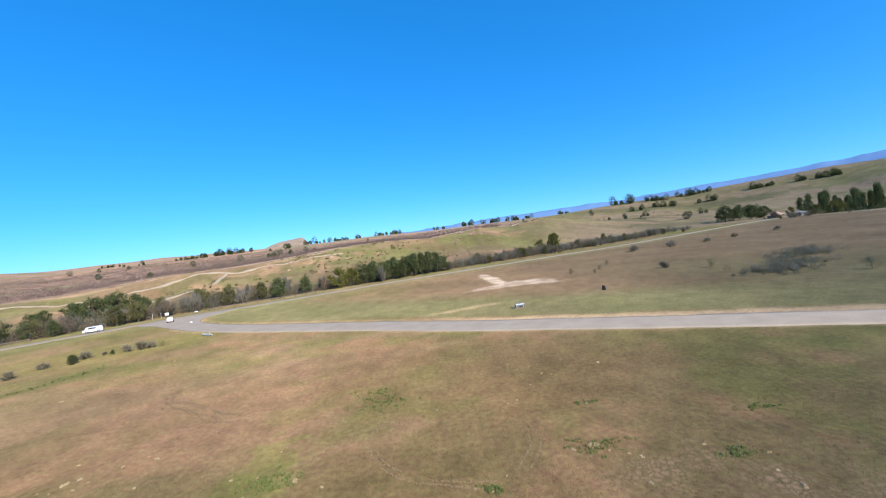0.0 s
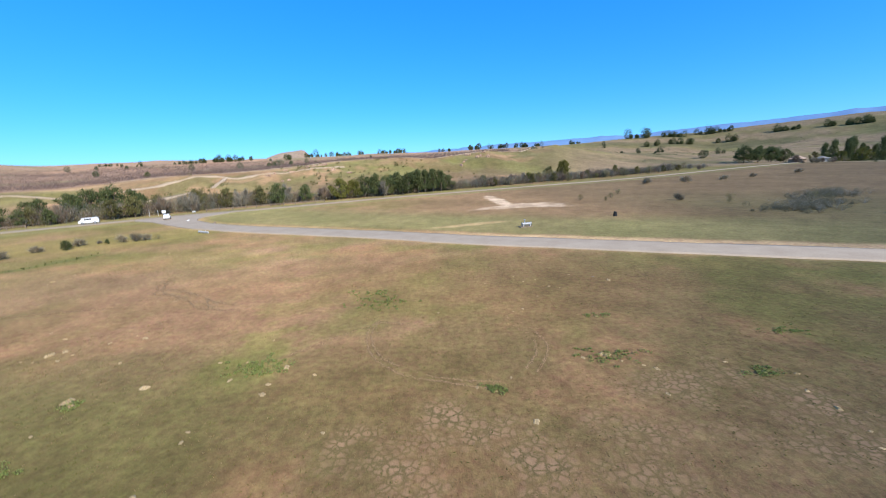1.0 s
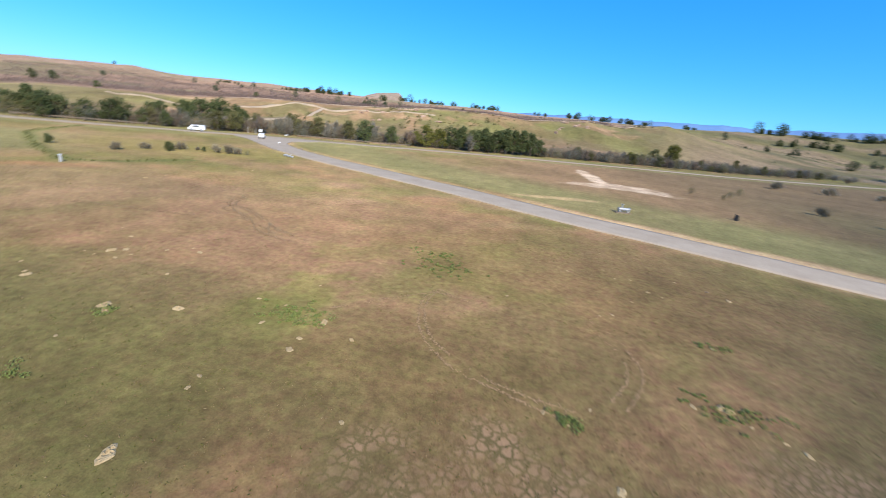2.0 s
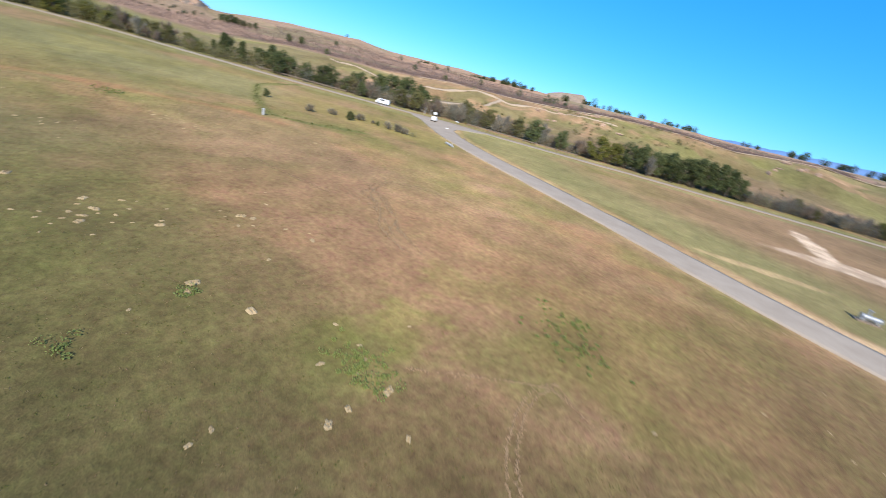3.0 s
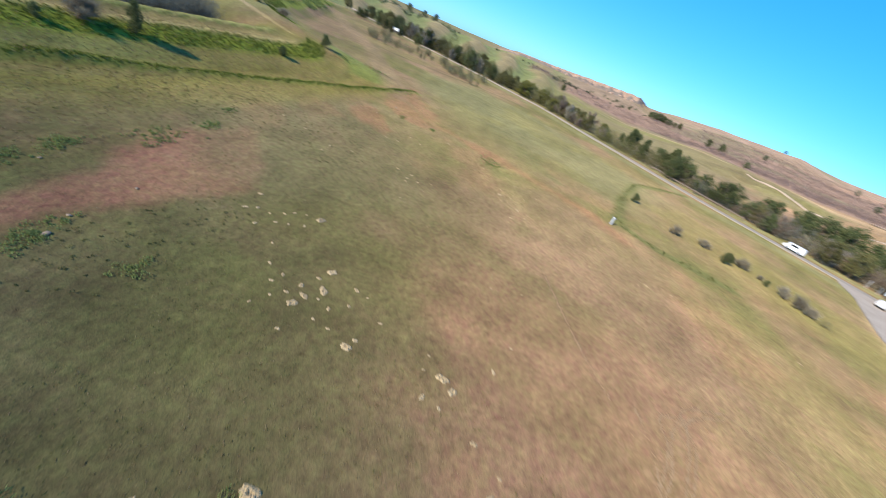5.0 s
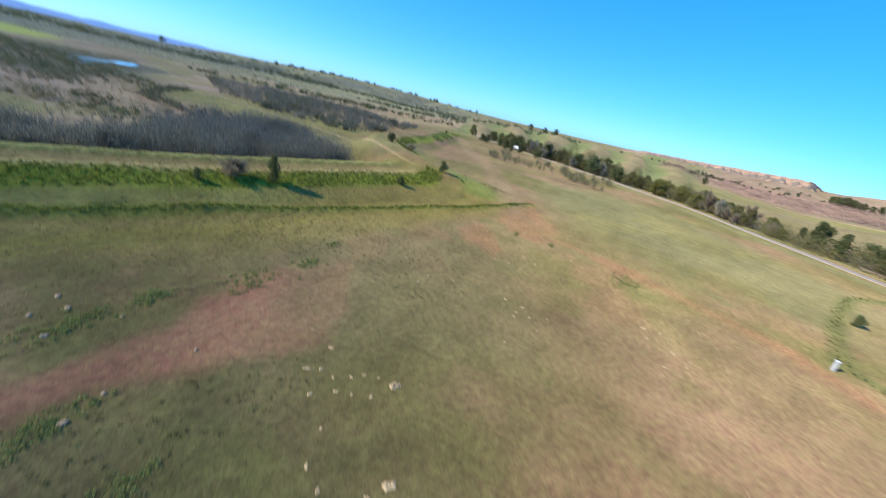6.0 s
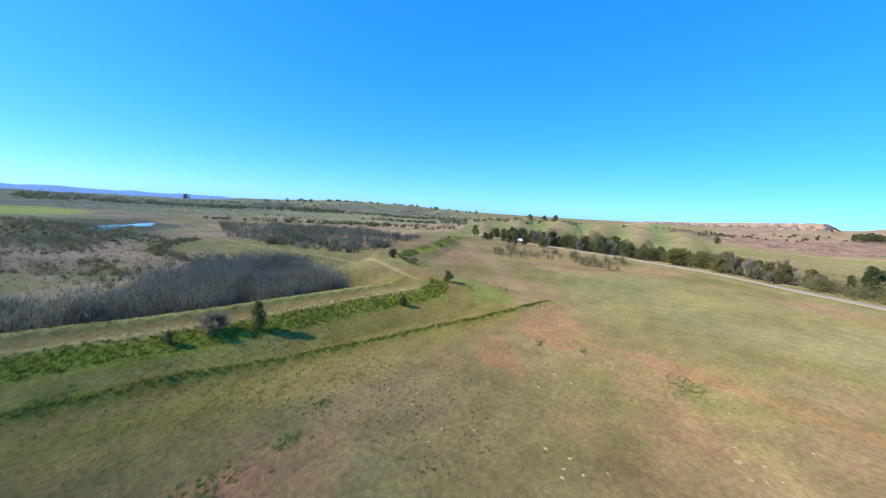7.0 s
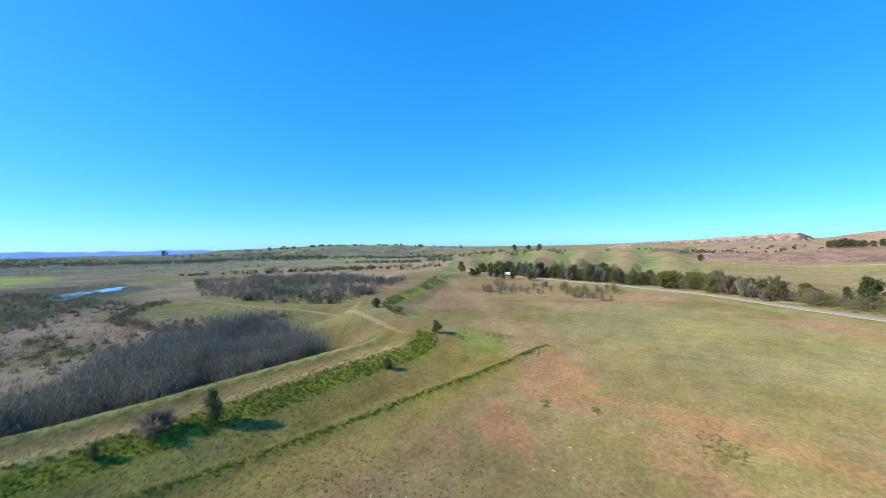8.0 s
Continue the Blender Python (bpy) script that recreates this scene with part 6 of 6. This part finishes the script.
def boulder(x, y, s, label, mat):
    bm = fresh()
    bmesh.ops.create_icosphere(bm, subdivisions=3, radius=0.5)
    for v in bm.verts:
        q = 0.8 + 0.35 * noise.noise(v.co * 2.1 + Vector((x, y, 0)))
        v.co = Vector((v.co.x * q * 1.3 * s, v.co.y * q * s, max(v.co.z * q, -0.15) * s))
    ob = thing("boulder", bm, mat, label, "boulder")
    ob.matrix_basis = pose(x, y, 0.12 * s, 0, 0, 30)


boulder(-50.0, 73.2, 0.45, "white painted boulder at the road edge", WHITE)
boulder(-42.0, 68.2, 0.5, "small pale boulder on the grass verge", STONE)
boulder(-58.5, 80.2, 0.4, "small white boulder beside the lane", WHITE)

log = new("log")
tagged(log, "pale bleached log at the road edge", "log")
log.matrix_basis = pose(-37.2, 57.6, 0.16, 0, 90, -28)
bm = fresh()
rod(bm, 0.17, 2.4, Matrix.Identity(4), 0.13, 10)
for v in bm.verts:
    v.co += Vector((noise.noise(v.co * 1.3), noise.noise(v.co * 1.7 + Vector((5, 0, 0))), 0)) * 0.04
part("trunk", bm, CONCRETE, log)
bm = fresh()
rod(bm, 0.05, 0.5, pose(-0.15, 0.15, 0.3, 40, 25, 0), 0.03, 7)
part("branch_stub", bm, CONCRETE, log)


def barrier(points, label):
    """A low timber rail on posts along the lane."""
    line = curve_points(points, 2.4)
    root = tagged(new("timber_barrier"), label, "barrier")
    root.matrix_basis = pose(line[0][0], line[0][1], 0)
    base = line[0]
    for i, (x, y) in enumerate(line):
        bm = fresh()
        rod(bm, 0.10, 0.85, pose(x - base[0], y - base[1], 0.3), 0.09, 8)
        part("post", bm, TIMBER, root)
        if i + 1 < len(line):
            nx, ny = line[i + 1]
            ang = math.degrees(math.atan2(ny - y, nx - x))
            bm = fresh()
            box(bm, math.hypot(nx - x, ny - y) - 0.02, 0.09, 0.2, 0, 0, 0, 0.015)
            bmesh.ops.transform(bm, matrix=pose((x + nx) / 2 - base[0], (y + ny) / 2 - base[1], 0.42, 0, 0, ang), verts=bm.verts)
            part("rail", bm, TIMBER, root)


barrier([(-57, 90), (-48, 95.5), (-40, 99.5), (-34, 104)], "low dark timber barrier along the lane")
barrier([(-97, 60), (-88, 66), (-80, 72)], "low dark timber barrier below the trees")

# irrigation valve on its pad beyond the road
pump = tagged(new("irrigation_pump"), "silver irrigation pump and pipe on a concrete pad", "pump")
pump.matrix_basis = pose(9.0, 51.8, 0.0, 0, 0, 12) @ Matrix.Scale(0.75, 4)
bm = fresh()
box(bm, 2.2, 1.2, 0.2, 0, 0, -0.07, 0.03)
part("concrete_pad", bm, STONE, pump)
bm = fresh()
rod(bm, 0.24, 1.7, pose(0.15, 0, 0.55, 0, 90, 0), sides=16)
tank = part("tank", bm, METAL, pump)
for x in (-0.65, 0.95):
    bm = fresh()
    rod(bm, 0.32, 0.06, pose(x, 0, 0.55, 0, 90, 0), sides=16)
    part("flange", bm, METAL, tank)
bm = fresh()
rod(bm, 0.10, 1.1, pose(-0.2, 0, 0.75), sides=12)
riser = part("riser_pipe", bm, METAL, pump)
bm = fresh()
rod(bm, 0.2, 0.05, pose(-0.2, 0, 1.3), sides=14)
part("valve_wheel", bm, METAL, riser)
for x in (-0.5, 0.8):
    bm = fresh()
    box(bm, 0.15, 0.4, 0.3, x, 0, 0.14, 0.02)
    part("cradle", bm, CONCRETE, pump)

stump = tagged(new("stump"), "short charred dark stump in the grass", "stump")
stump.matrix_basis = pose(23.2, 58.2, 0)
bm = fresh()
rod(bm, 0.30, 0.75, pose(0, 0, 0.3), 0.2, 10)
for v in bm.verts:
    v.co += Vector((noise.noise(v.co * 3), noise.noise(v.co * 3 + Vector((9, 0, 0))), noise.noise(v.co * 3 + Vector((0, 9, 0))))) * 0.1
part("trunk", bm, RUBBER, stump)

marker = tagged(new("marker_post"), "pale concrete marker post at the plot corner", "post")
marker.matrix_basis = pose(-45.6, 33.8, 0) @ Matrix.Scale(0.75, 4)
bm = fresh()
box(bm, 0.26, 0.26, 0.95, 0, 0, -0.1, 0.03)
part("post", bm, CONCRETE, marker)
bm = fresh()
box(bm, 0.32, 0.32, 0.08, 0, 0, 0.85, 0.02)
part("cap", bm, WHITE, marker)


def house(x, y, turn, w, d, h, label, roof=ROOF, wall=WHITE):
    z = float(land_height(np.array([x]), np.array([y]))[0])
    root = tagged(new("house"), label, "house", "far houses")
    root.matrix_basis = pose(x, y, z - 0.3, 0, 0, turn)
    bm = fresh()
    box(bm, w, d, h + 0.3)
    wl_ = part("wall", bm, wall, root)
    bm = fresh()
    a = [bm.verts.new(p) for p in ((-w / 2 - 0.5, -d / 2 - 0.5, h + 0.3), (w / 2 + 0.5, -d / 2 - 0.5, h + 0.3), (w / 2 + 0.5, d / 2 + 0.5, h + 0.3), (-w / 2 - 0.5, d / 2 + 0.5, h + 0.3),
                                  (-w / 2 + 1, 0, h + 0.3 + d * 0.28), (w / 2 - 1, 0, h + 0.3 + d * 0.28))]
    for q in ((0, 1, 5, 4), (2, 3, 4, 5), (1, 2, 5), (3, 0, 4), (3, 2, 1, 0)):
        bm.faces.new([a[i] for i in q])
    part("roof", bm, roof, root)
    for k in range(3):
        for sy_ in (-1, 1):
            bm = fresh()
            box(bm, 1.2, 0.12, 1.1, -w * 0.3 + k * w * 0.3, sy_ * d / 2, 1.3, 0.02)
            part("window", bm, GLASS_DARK, root)
    bm = fresh()
    box(bm, 1.0, 0.12, 2.1, w * 0.15, -d / 2 - 0.01, 0.3, 0.02)
    part("door", bm, TIMBER, root)
    return root


house(196, 228, 40, 11, 6, 1.9, "long tan farmhouse among garden trees", ROOF_RED, STONE)
house(210, 228, 60, 6, 4, 1.9, "small pale outbuilding beside the farmhouse", ROOF, CONCRETE)
house(268, 252, 45, 10, 5, 2.2, "long white shed below the trees", ROOF)
for az, r, w in ((198.5, 985, 12), (201.5, 990, 14), (203.5, 990, 16), (207, 990, 12), (209.5, 985, 15), (213, 985, 14), (217.5, 990, 18), (222.5, 1080, 14), (225.5, 1090, 13)):
    house(CENTRE[0] + r * math.cos(radians(az)), CENTRE[1] + r * math.sin(radians(az)), az + 90, w * 0.7, 6, 2.6, "small pale house on the far ridge", ROOF, CONCRETE)


# ---------------------------------------------------------------- outcrops
ROCK = mottled("orange_sandstone", (0.27, 0.185, 0.13), (0.56, 0.37, 0.26), 6.0, 0.8, 0.95, 0.6, 0.2)


def rock_mesh(seed):
    """A broken ledge of layered rock, flat on top, steep in front."""
    bm = fresh()
    bmesh.ops.create_icosphere(bm, subdivisions=3, radius=0.5)
    for v in bm.verts:
        q = 0.85 + 0.5 * noise.noise(v.co * 2.3 + Vector((seed * 3.1, 0, 0)))
        step = math.floor(v.co.z * 6 + noise.noise(v.co * 3) * 0.8) / 6
        v.co = Vector((math.copysign(abs(v.co.x * 2) ** 0.7, v.co.x) * 0.5 * q, v.co.y * q * 0.8, (0.5 * step + 0.5 * v.co.z) * 1.1))
    me = bm_mesh("rock_outcrop", bm)
    me.materials.append(ROCK)
    return me


LEDGES = [rock_mesh(k) for k in range(4)]


SCREE = mottled("brown_scree", (0.19, 0.148, 0.110), (0.27, 0.205, 0.152), 9.0, 1.2, 1.0, 0.3)


def cliff_wall():
    """The broken rock wall along the rim of the far red hill."""
    az = np.arange(156.9, 177.2, 0.12)
    rs_ = np.interp(az, k_[:, 0], k_[:, 5])
    rp_ = np.interp(az, k_[:, 0], k_[:, 3])
    top = land_height(CENTRE[0] + rs_ * 0.995 * np.cos(np.radians(az)), CENTRE[1] + rs_ * 0.995 * np.sin(np.radians(az)))
    top = top + 0.4 + 0.7 * fbm(az * 10, az * 0, 4.0, 3, 64)
    tall = np.interp(az, [156.9, 158, 164, 170, 177.2], [2.6, 4.4, 3.4, 2.0, 1.0]) * np.clip(0.8 + 0.9 * fbm(az * 10, az * 0 + 30, 7.0, 4, 65), 0.3, 1.3)
    out_ = rp_ + 0.945 * (rs_ - rp_) + 2.5 * fbm(az * 10, az * 0 + 60, 9.0, 3, 66)
    verts = []
    for j, (dr, dz) in enumerate(((-15, -1.0), (-2.6, -0.95), (-1.2, -0.55), (-0.9, -0.5), (-0.2, -0.1), (0.6, 0.0), (14, 0.05), (30, -0.6))):
        wob = 0.8 * fbm(az * 20, az * 0 + 7 * j, 2.0, 3, 67 + j) if 0 < j < 5 else 0
        r = out_ + dr + wob if j else rp_ + 0.945 * (rs_ - rp_) + dr
        verts.append(np.stack([CENTRE[0] + r * np.cos(np.radians(az)), CENTRE[1] + r * np.sin(np.radians(az)), top + dz * tall], -1))
        if j == 0:
            verts[0][:, 2] = land_height(verts[0][:, 0], verts[0][:, 1]) - 1.2
    m = len(verts)
    v = np.stack(verts, 1).reshape(-1, 3)
    faces = [(i * m + j, i * m + j + 1, (i + 1) * m + j + 1, (i + 1) * m + j) for i in range(len(az) - 1) for j in range(m - 1)]
    me = mesh_from("cliff", v, faces)
    me.materials.append(ROCK)
    me.materials.append(SCREE)
    me.polygons.foreach_set("material_index", [1 if (q % (m - 1)) in (0, 5, 6) else 0 for q in range(len(faces))])
    thing("cliff", me, ROCK, "orange sandstone cliff along the rim of a brown hill", "cliff", kind="structure")


cliff_wall()


def outcrop(az, r, w, h, label):
    x, y = CENTRE[0] + r * math.cos(radians(az)), CENTRE[1] + r * math.sin(radians(az))
    ob = tagged(new("rock_outcrop", LEDGES[int(RNG.integers(0, 4))]), label, "rock", "rock outcrops")
    ob.matrix_basis = pose(x, y, float(land_height(np.array([x]), np.array([y]))[0]) + 0.25 * h, 0, 0, az + 90 + RNG.normal() * 12) @ Matrix.Diagonal((w, w * 0.5, h, 1))


rng_az = [157.6 + 0.36 * k for k in range(30)] + [169.0 + 0.9 * k for k in range(7)]
for az in rng_az:
    rs_ = float(np.interp(az, k_[:, 0], k_[:, 5]))
    big = 0.45 if az < 158.6 else 0.6
    if RNG.random() < 0.85:
        outcrop(az + RNG.normal() * 0.15, rs_ * RNG.uniform(0.945, 0.985), RNG.uniform(3.0, 7.5) * big, RNG.uniform(2.0, 4.6) * big, "broken orange sandstone ledge along the cliff top")
for az, n_ in ((110.5, 7), (106, 6), (85.0, 6), (82.5, 4)):
    rp_ = float(np.interp(az, k_[:, 0], k_[:, 3]))
    for _ in range(n_):
        outcrop(az + RNG.normal() * 1.3, rp_ * RNG.uniform(0.80, 0.92), RNG.uniform(1.5, 4.0), RNG.uniform(0.7, 1.8), "reddish rock breaking out of the bluff")


# ---------------------------------------------------------------- ponds
def water_material():
    m, n, l, bsdf = material("still_water", 0.12)
    bsdf.inputs["Base Color"].default_value = (0.16, 0.14, 0.10, 1)
    bsdf.inputs["Specular IOR Level"].default_value = 0.7
    t, b = n.new("ShaderNodeTexNoise"), n.new("ShaderNodeBump")
    t.inputs["Scale"].default_value = 1.2
    b.inputs["Strength"].default_value, b.inputs["Distance"].default_value = 0.02, 0.02
    l.new(t.outputs[0], b.inputs["Height"])
    return m


WATER = water_material()


def pond(points, label, seed):
    pts = curve_points(points + points[:1], 0.8)[:-1]
    pts = pts + 1.5 * np.stack([fbm(pts[:, 0], pts[:, 1], 3.5, 4, seed), fbm(pts[:, 0], pts[:, 1], 3.5, 4, seed + 1)], -1)
    level = float(np.max(land_height(pts[:, 0], pts[:, 1]))) + 0.12
    bm = fresh()
    top = [bm.verts.new((x, y, level)) for x, y in pts]
    low = [bm.verts.new((x, y, level - 0.6)) for x, y in pts]
    face = bm.faces.new(top)
    for i in range(len(pts)):
        j = (i + 1) % len(pts)
        bm.faces.new((top[i], top[j], low[j], low[i]))
    bm.faces.new(low[::-1])
    bmesh.ops.triangulate(bm, faces=[face])
    bmesh.ops.recalc_face_normals(bm, faces=bm.faces)
    thing("water", bm, WATER, label, "pond", kind="structure")


pond([(-76, -103), (-80, -113), (-85, -120.5), (-92, -122.5), (-91, -117), (-85, -111), (-80, -104)], "still pond reflecting the blue sky", 5)
pond([(-92, -116), (-95, -124), (-104, -130), (-103, -124), (-97, -118)], "narrow still pond reflecting the sky", 8)
pond([(-50, -105), (-54, -112), (-58, -111), (-55, -105)], "small still pond in the marsh", 9)

# ---------------------------------------------------------------- full size
for ob in list(scene.objects):
    if ob.parent is None and ob not in (cam, sun):
        ob.matrix_basis = Matrix.Scale(SIZE, 4) @ ob.matrix_basis
